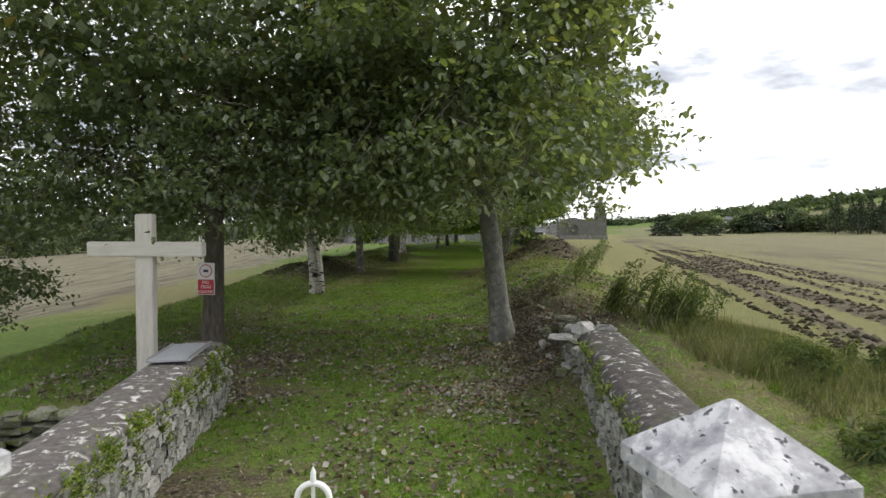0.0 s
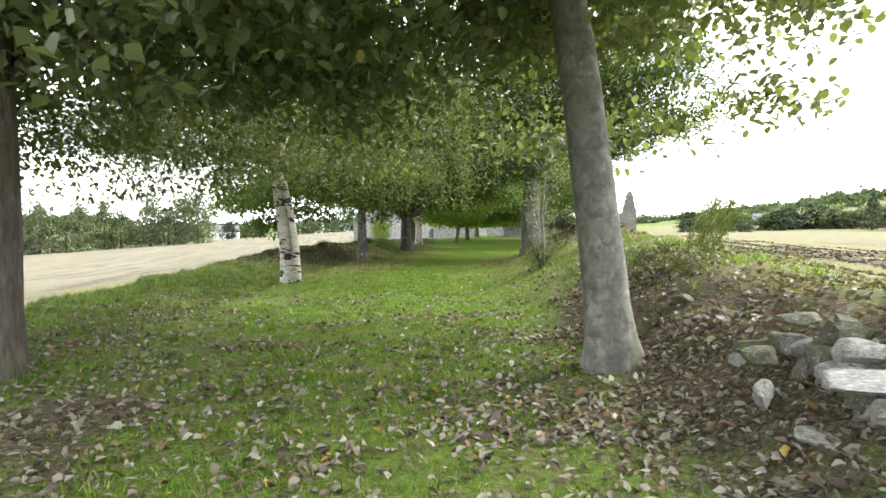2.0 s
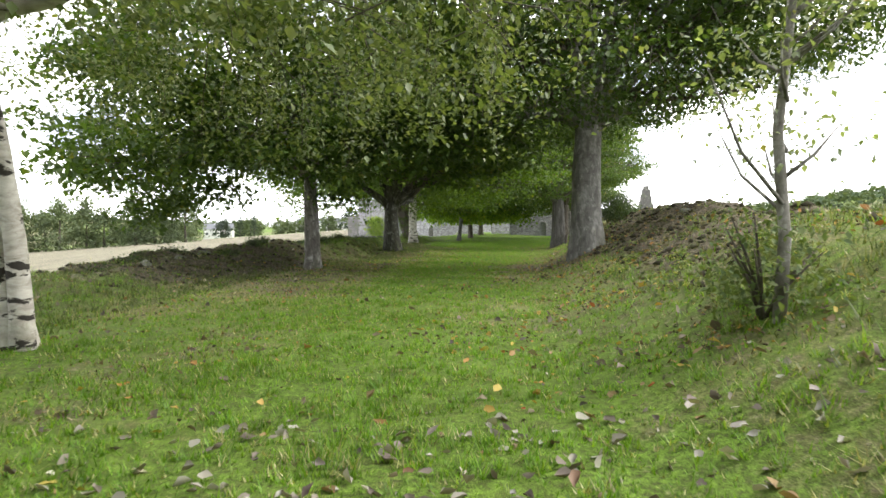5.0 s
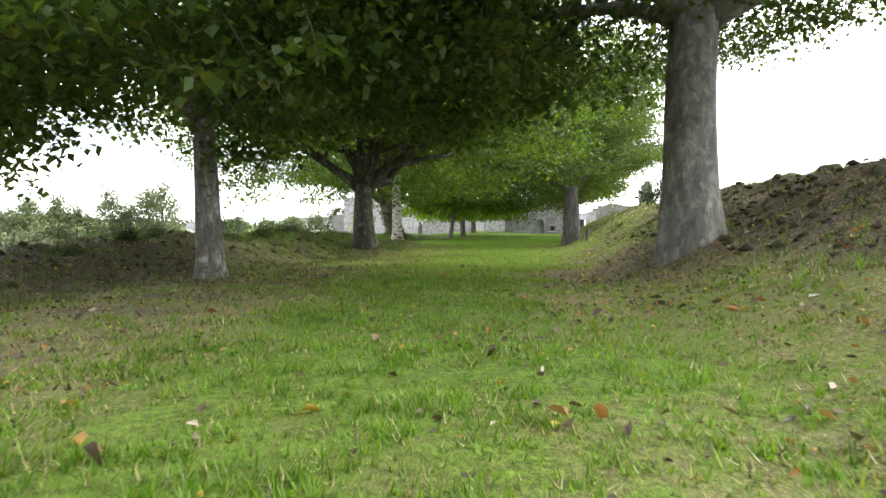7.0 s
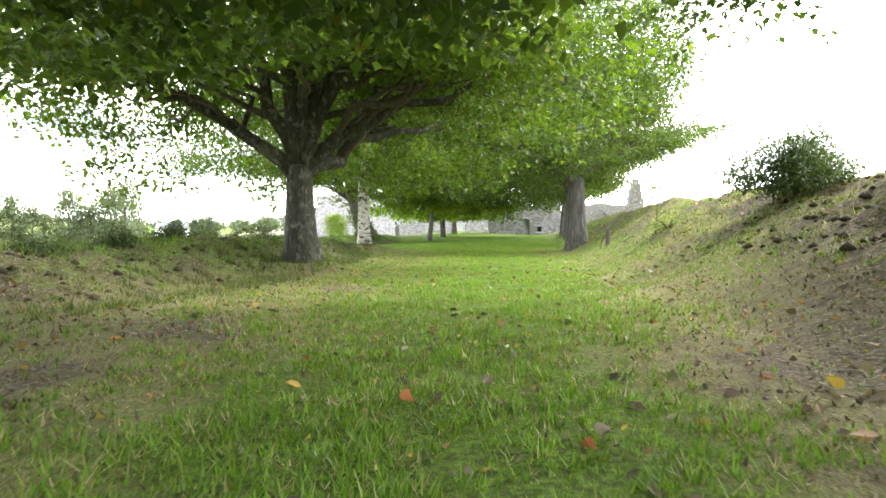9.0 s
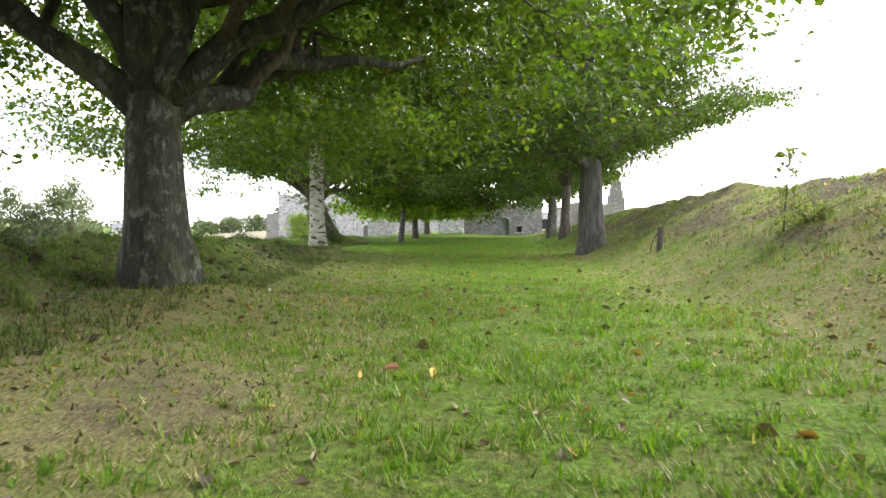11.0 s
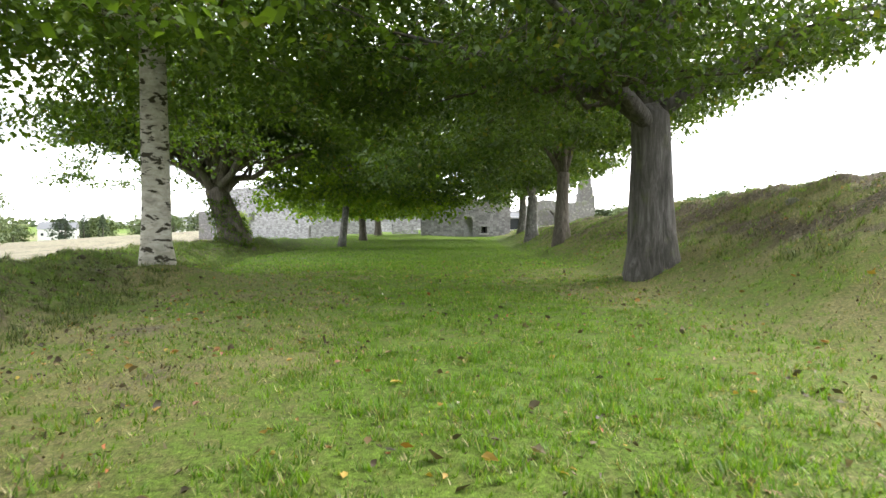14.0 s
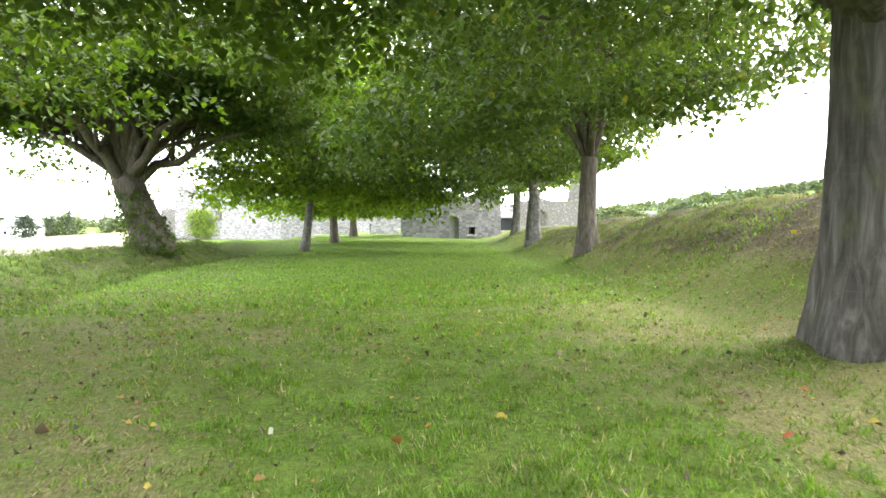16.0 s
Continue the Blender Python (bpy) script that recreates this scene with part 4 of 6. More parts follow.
# ---- ruins ----
def ruin_wall(name, x, y, rz, length, height, thick, openings, mat, seed, label, cell=(0.31, 0.19), rag=1.2, profile=None):
    """A wall of coursed stone with an uneven top: every course steps in and out a little. openings: from, to, sill, head, arched."""
    rng = np.random.default_rng(seed)
    nx, nz = int(length / cell[0]), int((height + rag) / cell[1])
    root = empty(name, x, y, gz(x, y) - 0.5, rz)
    tagged(root, label, "ruin")
    xs = (np.arange(nx) + 0.5) * cell[0]
    tops = height + rag * (fbm(xs * 0.35 + seed, xs * 0 + seed, 4) * 2 - 1)
    if profile is not None:
        tops = np.minimum(tops, profile(xs) + rag * 0.5 * (fbm(xs * 0.8 + seed, xs * 0, 3) - 0.5))
    full = np.zeros((nx, nz), bool)
    for i in range(nx):
        for k in range(nz):
            zc = (k + 0.5) * cell[1]
            ok = zc < tops[i]
            for a, b_, s, h, arched in openings:
                head = h
                if arched:
                    mid_x, half = (a + b_) / 2, (b_ - a) / 2
                    u = abs(xs[i] - mid_x) / half
                    head = h - (half * (1 - math.sqrt(max(0, 1 - u * u))) if u < 1 else 9)
                if a < xs[i] < b_ and s < zc < head:
                    ok = False
            full[i, k] = ok
    jit = rng.uniform(-0.018, 0.018, (nx, nz))
    verts, faces = [], []

    def quad(*ps):
        o = len(verts)
        verts.extend(ps)
        faces.append((o, o + 1, o + 2, o + 3))

    for i in range(nx):
        for k in range(nz):
            if not full[i, k]:
                continue
            x0, x1, z0, z1 = i * cell[0], (i + 1) * cell[0], k * cell[1], (k + 1) * cell[1]
            f, bk = -jit[i, k], thick + jit[i, k]
            quad((x0, f, z0), (x1, f, z0), (x1, f, z1), (x0, f, z1))
            quad((x1, bk, z0), (x0, bk, z0), (x0, bk, z1), (x1, bk, z1))
            quad((x0, f, z1), (x1, f, z1), (x1, bk, z1), (x0, bk, z1))
            if i == 0 or not full[i - 1, k] or abs(jit[i - 1, k] - jit[i, k]) > 0.01:
                quad((x0, bk, z0), (x0, f, z0), (x0, f, z1), (x0, bk, z1))
            if i == nx - 1 or not full[i + 1, k] or abs(jit[i + 1, k] - jit[i, k]) > 0.01:
                quad((x1, f, z0), (x1, bk, z0), (x1, bk, z1), (x1, f, z1))
            if k and not full[i, k - 1]:
                quad((x0, bk, z0), (x1, bk, z0), (x1, f, z0), (x0, f, z0))
    link("masonry", mesh_of("masonry", verts, faces, mat), root)
    for a, b_, s, h, arched in openings:
        if arched:
            mid_x, half = (a + b_) / 2, (b_ - a) / 2
            for k in range(9):
                w = math.pi * (k + 0.5) / 9
                part("arch_stone", box((0.26, 0.34, half * 0.34), (0, 0, 0), 0.02), mat, root, at=pose(mid_x - (half + 0.1) * math.cos(w), 0.05, h - half + (half + 0.1) * math.sin(w), 0, math.degrees(w), 0))
        else:
            part("lintel", box((b_ - a + 0.5, 0.4, 0.24), ((a + b_) / 2, 0.1, h + 0.08), 0.02), mat, root)
            part("sill", box((b_ - a + 0.3, 0.4, 0.16), ((a + b_) / 2, 0.1, s - 0.04), 0.02), mat, root)
    return root


gatehouse = ruin_wall("castle_wall", 12.6, 107.5, 0, 9.6, 4.8, 1.2, [(4.25, 5.3, 0.4, 2.5, True), (6.15, 6.85, 0.75, 1.5, False)], M["castle"], 3, "ruined grey stone castle wall with an arched niche")
part("infill", box((1.5, 0.3, 2.8), (4.8, 0.55, 1.4)), M["castle"], gatehouse)
# near-black panel added in the small opening, painting the shade inside it
part("infill", box((1.2, 0.2, 1.6), (6.5, 1.0, 1.2)), M["window_dark"], gatehouse, "dark panel standing for the shade inside the small opening")
ruin_wall("castle_wall", 1.0, 126.0, 3, 30.0, 4.4, 1.2, [(9.0, 10.4, 1.3, 2.8, False), (14.0, 15.0, 1.0, 2.0, False), (4.0, 4.8, 1.4, 2.4, False)], M["castle"], 4, "inner ruined wall of the castle yard")
ruin_wall("castle_tower", -15.8, 152.0, -3, 31.0, 9.6, 1.6, [(6.0, 6.9, 3.6, 5.0, False), (15.6, 16.9, 1.0, 3.2, True), (19.5, 20.4, 2.2, 3.6, False), (22.6, 23.3, 1.0, 2.0, False)], M["castle"], 5, "tall ruined grey stone range with ivy")
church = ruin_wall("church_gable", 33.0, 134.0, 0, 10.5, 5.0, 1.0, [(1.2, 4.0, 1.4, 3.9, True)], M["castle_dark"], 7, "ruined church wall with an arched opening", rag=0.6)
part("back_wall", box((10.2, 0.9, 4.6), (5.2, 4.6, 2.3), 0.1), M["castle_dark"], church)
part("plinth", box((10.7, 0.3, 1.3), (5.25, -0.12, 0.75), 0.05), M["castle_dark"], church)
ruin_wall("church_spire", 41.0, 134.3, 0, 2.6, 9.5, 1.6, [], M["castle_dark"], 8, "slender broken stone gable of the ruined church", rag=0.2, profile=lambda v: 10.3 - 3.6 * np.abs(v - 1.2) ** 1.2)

# backing wall behind the range's openings; dark stone colour stands for the shade there
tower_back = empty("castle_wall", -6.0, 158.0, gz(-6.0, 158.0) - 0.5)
tagged(tower_back, "rear wall of the ruined range, its deep shade put into dark stone", "ruin")
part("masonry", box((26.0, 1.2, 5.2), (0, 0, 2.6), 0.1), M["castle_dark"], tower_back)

# ---- gateway, walls and cross ----
def stone_meshes(mat, count, seed, tag, rough=0.08):
    """Irregular blocks about one unit across, to be scaled to each stone."""
    out = []
    for k in range(count):
        rng = random.Random(seed + k)
        bm = bmesh.new()
        bmesh.ops.create_cube(bm, size=1.0)
        bmesh.ops.bevel(bm, geom=bm.edges[:], offset=0.2, segments=2, affect="EDGES")
        for v in bm.verts:
            v.co += Vector([rng.uniform(-rough, rough) for _ in range(3)])
        out.append(bm_mesh(tag, bm, mat))
    return out


WALL_STONES = stone_meshes(M["stone_wall"], 8, 50, "stone")
M["stone_mossy"] = stone_material("stone_mossy", (0.07, 0.07, 0.055), (0.13, 0.13, 0.10), (0.22, 0.22, 0.18), (0.42, 0.42, 0.38), 0.9)
BANK_STONES = stone_meshes(M["stone_mossy"], 5, 110, "stone", 0.13)
PALE_STONES = stone_meshes(M["stone_pale"], 5, 80, "stone", 0.12)


def rock_meshes(mat, count, seed):
    """Blocky weathered rocks about one unit across."""
    out = []
    for k in range(count):
        rng = random.Random(seed + k)
        bm = bmesh.new()
        bmesh.ops.create_icosphere(bm, subdivisions=3, radius=1.0)
        cuts = [(Vector([rng.uniform(-1, 1) for _ in range(3)]).normalized(), rng.uniform(0.30, 0.46)) for _ in range(7)]
        for v in bm.verts:
            c = Vector([math.copysign(abs(q) ** 0.45, q) * 0.5 for q in v.co])
            for d, far in cuts:
                over = c.dot(d) - far
                if over > 0:
                    c -= d * over * 0.9
            v.co = c + 0.025 * Vector([math.sin(9 * c.y + k), math.sin(8 * c.z + 2 * k), math.sin(10 * c.x + k)]) + Vector([rng.uniform(-0.012, 0.012) for _ in range(3)])
        out.append(bm_mesh("rock", bm, mat))
    return out


PALE_ROCKS = rock_meshes(M["stone_pale"], 3, 500)
MOSSY_ROCKS = rock_meshes(M["stone_mossy"], 5, 520)
GREY_ROCKS = rock_meshes(M["stone_wall"], 4, 540)


def coping(length, width, rise, z, seed, name="coping"):
    rng = np.random.default_rng(seed)
    verts, faces, segs, rows = [], [], 12, int(length / 0.16)
    for i in range(rows + 1):
        u = length * i / rows
        for k in range(segs + 1):
            a = math.pi * k / segs
            n = 0.022 * (vnoise(np.array(u * 2.3 + seed), np.array(k * 0.45)) - 0.5) + rng.uniform(-0.004, 0.004)
            verts.append((u, width / 2 - (width / 2 + n) * math.cos(a) - 0.03, z + (rise + n) * math.sin(a) ** 0.7))
    for i in range(rows):
        for k in range(segs):
            o = i * (segs + 1) + k
            faces.append((o, o + 1, o + segs + 2, o + segs + 1))
    faces.append(tuple(range(segs + 1)))
    faces.append(tuple(reversed(range(rows * (segs + 1), (rows + 1) * (segs + 1)))))
    for i in range(rows):
        o, p = i * (segs + 1), i * (segs + 1) + segs
        faces.append((o, o + segs + 1, p + segs + 1, p))
    return mesh_of(name, verts, faces, M["coping"], True)


def rubble_wall(name, label, p0, p1, height, thick, rise, seed, end_face=None, cope=True):
    """A mortared rubble wall from p0 to p1, its inner face on the line between them; every stone of its faces is a piece of its own."""
    rng = random.Random(seed)
    d = Vector((p1[0] - p0[0], p1[1] - p0[1]))
    L = d.length
    root = empty(name, p0[0], p0[1], min(gz(*p0), gz(*p1)) - 0.02, math.degrees(math.atan2(d.y, d.x)))
    tagged(root, label, "wall")
    part("core", box((L - 0.05, thick - 0.06, height + 0.3), (L / 2, thick / 2, (height - 0.3) / 2)), M["mortar"], root)
    if cope:
        link("coping", coping(L, thick + 0.06, rise, height - 0.02, seed), root, "weathered mortar coping with white lichen")

    def face(length, place):
        z = -0.08
        while z < height - 0.03:
            h = min(rng.uniform(0.085, 0.17), height - z + 0.02)
            u = -rng.uniform(0, 0.12)
            while u < length:
                w = rng.uniform(0.12, 0.36)
                m = place(u + w / 2, z + h / 2) @ pose(0, 0, 0, 0, rng.uniform(-5, 5), 0) @ Matrix.Diagonal((w * 0.97, rng.uniform(0.11, 0.16), h * 0.95, 1))
                link("stone", rng.choice(WALL_STONES), root, at=m)
                u += w + 0.012
            z += h + 0.010

    face(L, lambda u, z: Matrix.Translation((u, 0.035 + rng.uniform(-0.015, 0.015), z)))
    if end_face == "far":
        face(thick, lambda u, z: Matrix.Translation((L - 0.03, u, z)) @ pose(0, 0, 0, 0, 0, 90))
    if end_face == "near":
        face(thick, lambda u, z: Matrix.Translation((0.03, u, z)) @ pose(0, 0, 0, 0, 0, 90))
    return root


left_wall = rubble_wall("boundary_wall", "mossy grey rubble stone wall with a lichened coping", (-0.64, 2.4), (-1.2, 8.25), 0.84, 0.56, 0.09, 5, "far")
right_wall = rubble_wall("boundary_wall", "grey rubble stone wall with a rounded mortar coping", (3.62, 8.2), (2.72, 2.5), 0.84, 0.60, 0.20, 6, "near")


def gate_pier(x, y, rz):
    root = empty("gate_pier", x, y, gz(x, y) - 0.03, rz)
    tagged(root, "whitewashed gate pier with a weathered pyramid cap", "pier", "gate piers")
    part("shaft", box((0.46, 0.46, 1.44), (0, 0, 0.72), 0.012), M["cap_paint"], root)
    bm = bmesh.new()
    h = 0.288
    rings = [(h - 0.012, 1.43), (h, 1.445), (h, 1.515), (h - 0.012, 1.53), (0.012, 1.75)]
    loops = [[bm.verts.new((sx * r, sy * r, z)) for sx, sy in ((-1, -1), (1, -1), (1, 1), (-1, 1))] for r, z in rings]
    for a, b_ in zip(loops, loops[1:]):
        for k in range(4):
            bm.faces.new((a[k], a[(k + 1) % 4], b_[(k + 1) % 4], b_[k]))
    bm.faces.new(loops[-1])
    bm.faces.new(list(reversed(loops[0])))
    part("cap", bm, M["cap_paint"], root, "white painted stone cap with dark spots")
    return root


gate_pier(2.56, 2.19, 10)
gate_pier(-0.46, 2.10, -8)


def gate():
    root = empty("iron_gate", 0.95, 2.62, gz(0.95, 2.62))
    tagged(root, "white painted iron gate with an arched top", "gate")
    for s in (-1, 1):
        part("stile", box((0.04, 0.03, 1.04), (s * 1.0, 0, 0.57)), M["white_paint"], root)
    for z in (0.10, 1.05):
        part("rail", box((1.96, 0.03, 0.035), (0, 0, z)), M["white_paint"], root)
    for k in range(15):
        part("bar", cyl(0.009, 0.009, 0.92, Matrix.Translation((-0.91 + k * 0.13, 0, 0.575)), 8), M["white_paint"], root)
    arc = [(0.07 * math.cos(a), 0, 1.175 + 0.07 * math.sin(a)) for a in [-0.9 + (math.pi + 1.8) * k / 20 for k in range(21)]]
    link("arch", mesh_of("arch", *tube(arc, [0.014] * 21, 8), M["white_paint"], True), root)
    part("stem", cyl(0.009, 0.009, 0.17, Matrix.Translation((0, 0, 1.15)), 8), M["white_paint"], root)
    bm = cyl(0.013, 0.012, 0.05, Matrix.Translation((0, 0, 1.27)), 8)
    cyl(0.012, 0.003, 0.022, Matrix.Translation((0, 0, 1.305)), 8, bm)
    part("finial", bm, M["white_paint"], root)


gate()

cross = empty("wooden_cross", -2.28, 8.42, gz(-2.28, 8.42) - 0.05, -3)
tagged(cross, "tall pale painted wooden cross behind the wall", "cross")
part("upright", box((0.24, 0.13, 2.75), (0, 0, 1.24), 0.012), M["cross_upright"], cross)
part("crossbar", box((1.56, 0.15, 0.20), (0.02, -0.012, 2.14), 0.012), M["cross_bar"], cross)

# information panel set on the wall's end
panel = empty("information_panel", -1.40, 7.28, 0.895, 5.5)
tagged(panel, "flat grey metal information panel set into the wall's top", "sign")
tilt = pose(0, 0, 0, 0, -1, 0)
plate = part("plate", box((0.46, 0.98, 0.03), (0, 0, 0.012), 0.006), M["panel"], panel, at=tilt)
for sx in (-1, 1):
    part("rim", box((0.024, 0.98, 0.014), (sx * 0.218, 0, 0.034), 0.003), M["steel"], plate)
for k in range(15):
    part("line", box((0.38, 0.022, 0.006), (0, -0.43 + k * 0.061, 0.0285)), M["steel"], plate)


def lettering(text, size, m, mat, parent, name):
    cu = bpy.data.curves.new("letters", "FONT")
    cu.body, cu.size, cu.align_x, cu.extrude = text, size, "CENTER", 0.0015
    tmp = bpy.data.objects.new("letters", cu)
    scene.collection.objects.link(tmp)
    me = bpy.data.meshes.new_from_object(tmp.evaluated_get(bpy.context.evaluated_depsgraph_get()))
    bpy.data.objects.remove(tmp)
    me.materials.clear()
    me.materials.append(mat)
    return link(name, me, parent, at=m)


sign = empty("warning_sign", -2.71, 12.01, 1.40, -4)
tagged(sign, "white and red no dog fouling sign on the tree trunk", "sign")
part("board", box((0.34, 0.012, 0.62), (0, 0, 0), 0.003), M["sign_white"], sign)
band = part("band", box((0.315, 0.004, 0.285), (0, -0.010, -0.155)), M["sign_red"], sign)
ring_pts = [(0.118 * math.cos(a), -0.011, 0.155 + 0.118 * math.sin(a)) for a in [2 * math.pi * k / 32 for k in range(33)]]
link("ring", mesh_of("ring", *tube(ring_pts, [0.009] * 33, 6), M["sign_red"], True), sign)
part("emblem", box((0.095, 0.004, 0.05), (0, -0.010, 0.155), 0.001), M["sign_ink"], sign)
for text, z in (("NO", -0.095), ("DOG", -0.183), ("FOULING", -0.272)):
    lettering(text, 0.088 if text != "FOULING" else 0.072, pose(0, -0.0135, z, 90, 0, 0), M["sign_white"], band, "word")

# tumbled stones where the right-hand wall has fallen
prs = random.Random(77)


def loose_stone(x, y, z, size, mesh, rz, tip=0, label="weathered grey fallen wall stone on the bank"):
    ob = link("fallen_stone", mesh, at=pose(x, y, z, prs.uniform(-8, 8) + tip, prs.uniform(-8, 8), rz) @ Matrix.Diagonal((*size, 1)))
    tagged(ob, label, "stone", "fallen stones")


loose_stone(3.68, 9.45, 0.66, (0.46, 0.22, 0.13), PALE_ROCKS[0], -12, label="pale whitewashed fallen wall stone")
loose_stone(3.70, 8.32, 0.98, (0.30, 0.26, 0.24), PALE_STONES[1], 20, label="pale grey block on the broken wall end")
loose_stone(4.02, 8.38, 0.95, (0.26, 0.22, 0.20), PALE_STONES[2], -30, label="pale grey block on the broken wall end")
loose_stone(3.62, 8.75, 0.36, (0.24, 0.20, 0.14), GREY_ROCKS[3], 10)
loose_stone(3.58, 10.35, 0.62, (0.22, 0.18, 0.13), MOSSY_ROCKS[1], 40)
loose_stone(3.95, 10.5, 0.84, (0.36, 0.24, 0.10), MOSSY_ROCKS[0], 15)
loose_stone(3.5, 10.15, 0.42, (0.22, 0.12, 0.2), GREY_ROCKS[2], 70)
for k in range(9):
    y = 8.75 + 0.24 * k
    x = 3.74 + 0.03 * k + prs.uniform(-0.05, 0.05)
    for level in range(2 if k in (0, 1, 5, 6) else 1):
        loose_stone(x + 0.05 * level, y, gz(x, y) - 0.02 + 0.15 * level, (prs.uniform(0.2, 0.32), prs.uniform(0.2, 0.27), 0.19), (GREY_ROCKS + BANK_STONES)[(3 * k + level) % 7], prs.uniform(-20, 20), label="grey block of the tumbled wall end")
for k in range(13):
    y = prs.uniform(8.4, 13.2)
    x = 3.6 + prs.uniform(-0.1, 0.5) + 0.02 * (y - 8)
    loose_stone(x, y, gz(x, y) + prs.uniform(-0.05, 0.03), (prs.uniform(0.12, 0.34), prs.uniform(0.1, 0.24), prs.uniform(0.08, 0.16)), prs.choice(MOSSY_ROCKS + GREY_ROCKS[:2]), prs.uniform(0, 180))
for x, y in ((4.56, 17.5), (4.66, 19.0), (4.9, 16.6), (5.1, 18.2), (4.2, 15.6), (5.2, 20.5), (7.6, 31.0), (8.2, 33.0), (7.9, 29.5), (1.6, 70.2), (1.1, 70.8), (0.2, 71.5), (2.4, 69.5), (-2.6, 50.2), (-3.0, 47.0), (-3.6, 44.0), (11.9, 56.0)):
    loose_stone(x, y, gz(x, y) - 0.03, (prs.uniform(0.25, 0.45), prs.uniform(0.2, 0.3), prs.uniform(0.10, 0.18)), prs.choice(MOSSY_ROCKS), prs.uniform(0, 180), label="lichened stone half sunk in the grass bank")

for k in range(46):
    y = prs.uniform(28, 64)
    x = float(along(EDGE_L, y)) - prs.uniform(2.2, 3.6)
    loose_stone(x, y, gz(x, y) - prs.uniform(0.0, 0.05), (prs.uniform(0.2, 0.5), prs.uniform(0.2, 0.4), prs.uniform(0.12, 0.24)), prs.choice(MOSSY_ROCKS), prs.uniform(0, 180), label="mossy rubble stone sunk in the low bank")

# low dry-stone wall behind the gate's left side
dry = empty("dry_stone_wall", -3.3, 6.4, gz(-3.3, 6.4), 14)
tagged(dry, "low tumbled dry-stone wall of flat grey stones", "wall")
for k in range(4):
    u = -1.7
    while u < 1.5:
        w = prs.uniform(0.2, 0.5)
        link("stone", prs.choice(BANK_STONES), dry, at=pose(u + w / 2, prs.uniform(-0.06, 0.06), 0.05 + k * 0.11, 0, prs.uniform(-4, 4), prs.uniform(-14, 14)) @ Matrix.Diagonal((w, prs.uniform(0.25, 0.4), 0.11, 1)))
        u += w * 1.02

# tree guard with a bent sapling
guard = empty("tree_guard", 8.72, 49.85, gz(8.72, 49.85) - 0.03)
tagged(guard, "dark plastic tree guard tube with a bent sapling", "tree guard")
bm = bmesh.new()
for r, flip in ((0.075, False), (0.066, True)):
    bmesh.ops.create_cone(bm, cap_ends=False, segments=20, radius1=r, radius2=r * 0.97, depth=0.58, matrix=Matrix.Translation((0, 0, 0.29)))
part("tube", bm, M["tube"], guard, at=pose(0, 0, 0, 0, 3, 0), smooth_shade=True)
stem = [(-0.22, 0, 0.0), (-0.20, 0.01, 0.18), (-0.12, 0.0, 0.34), (0.02, -0.01, 0.56), (0.28, 0, 0.86), (0.55, 0.02, 1.14), (0.80, 0, 1.42), (1.02, 0, 1.70)]
link("stem", mesh_of("stem", *tube(stem, [0.014, 0.014, 0.013, 0.012, 0.010, 0.008, 0.006, 0.003], 6), M["twig"], True), guard)
v, t = leaf_cloud([(0.30, 0, 0.92), (0.66, 0, 1.24), (0.84, 0, 1.44), (1.02, 0, 1.66), (1.0, 0, 1.74)], 0.06, 6, 0.10, np.random.default_rng(4), flat=1.0)
link("foliage", tri_mesh("foliage", v, t, M["fallen"]), guard)


# ---- shrubs and weeds ----
def shrub(name, x, y, w, h, leaf, seed, label, size=0.08, sprays=160, per=40, category="bush", spread=0.16, z=None):
    rng = np.random.default_rng(seed)
    pr = random.Random(seed)
    root = empty(name, x, y, (gz(x, y) if z is None else z) - 0.05)
    tagged(root, label, category)
    stems, pts = [], []
    for k in range(9):
        a = pr.uniform(0, 6.283)
        e = (math.cos(a) * w * pr.uniform(0.15, 0.45), math.sin(a) * w * pr.uniform(0.15, 0.45), h * pr.uniform(0.6, 0.98))
        stems.append(tube([(0, 0, 0), (e[0] * 0.35, e[1] * 0.35, e[2] * 0.5), e], [0.02, 0.014, 0.004], 5))
    tagged(link("stalk_growth", mesh_of("stalk_growth", *join(stems), M["twig"], True), root), kind="stuff")
    a, el, rad = rng.uniform(0, 6.283, sprays), rng.uniform(-0.2, 1.5, sprays), rng.uniform(0.45, 1.0, sprays)
    rad *= 1 + 0.22 * np.sin(3 * a + seed)
    c = np.stack([w / 2 * rad * np.cos(a) * np.cos(el), w / 2 * rad * np.sin(a) * np.cos(el), h * (0.18 + 0.82 * rad * np.sin(np.abs(el)))], -1)
    v, t = leaf_cloud(c, spread, per, size, rng, 0.1, 0.6, 0.6)
    link("foliage", tri_mesh("foliage", v, t, leaf), root)
    return root


shrub("bush", 8.6, 39.8, 1.9, 1.05, M["leaf_bush"], 31, "small dark bush on top of the grass bank", 0.07, 220, 46)
shrub("bush", 3.95, 20.7, 1.1, 0.8, M["leaf_nettle"], 33, "tangle of green scrub round the sapling's foot", 0.06, 46, 26)

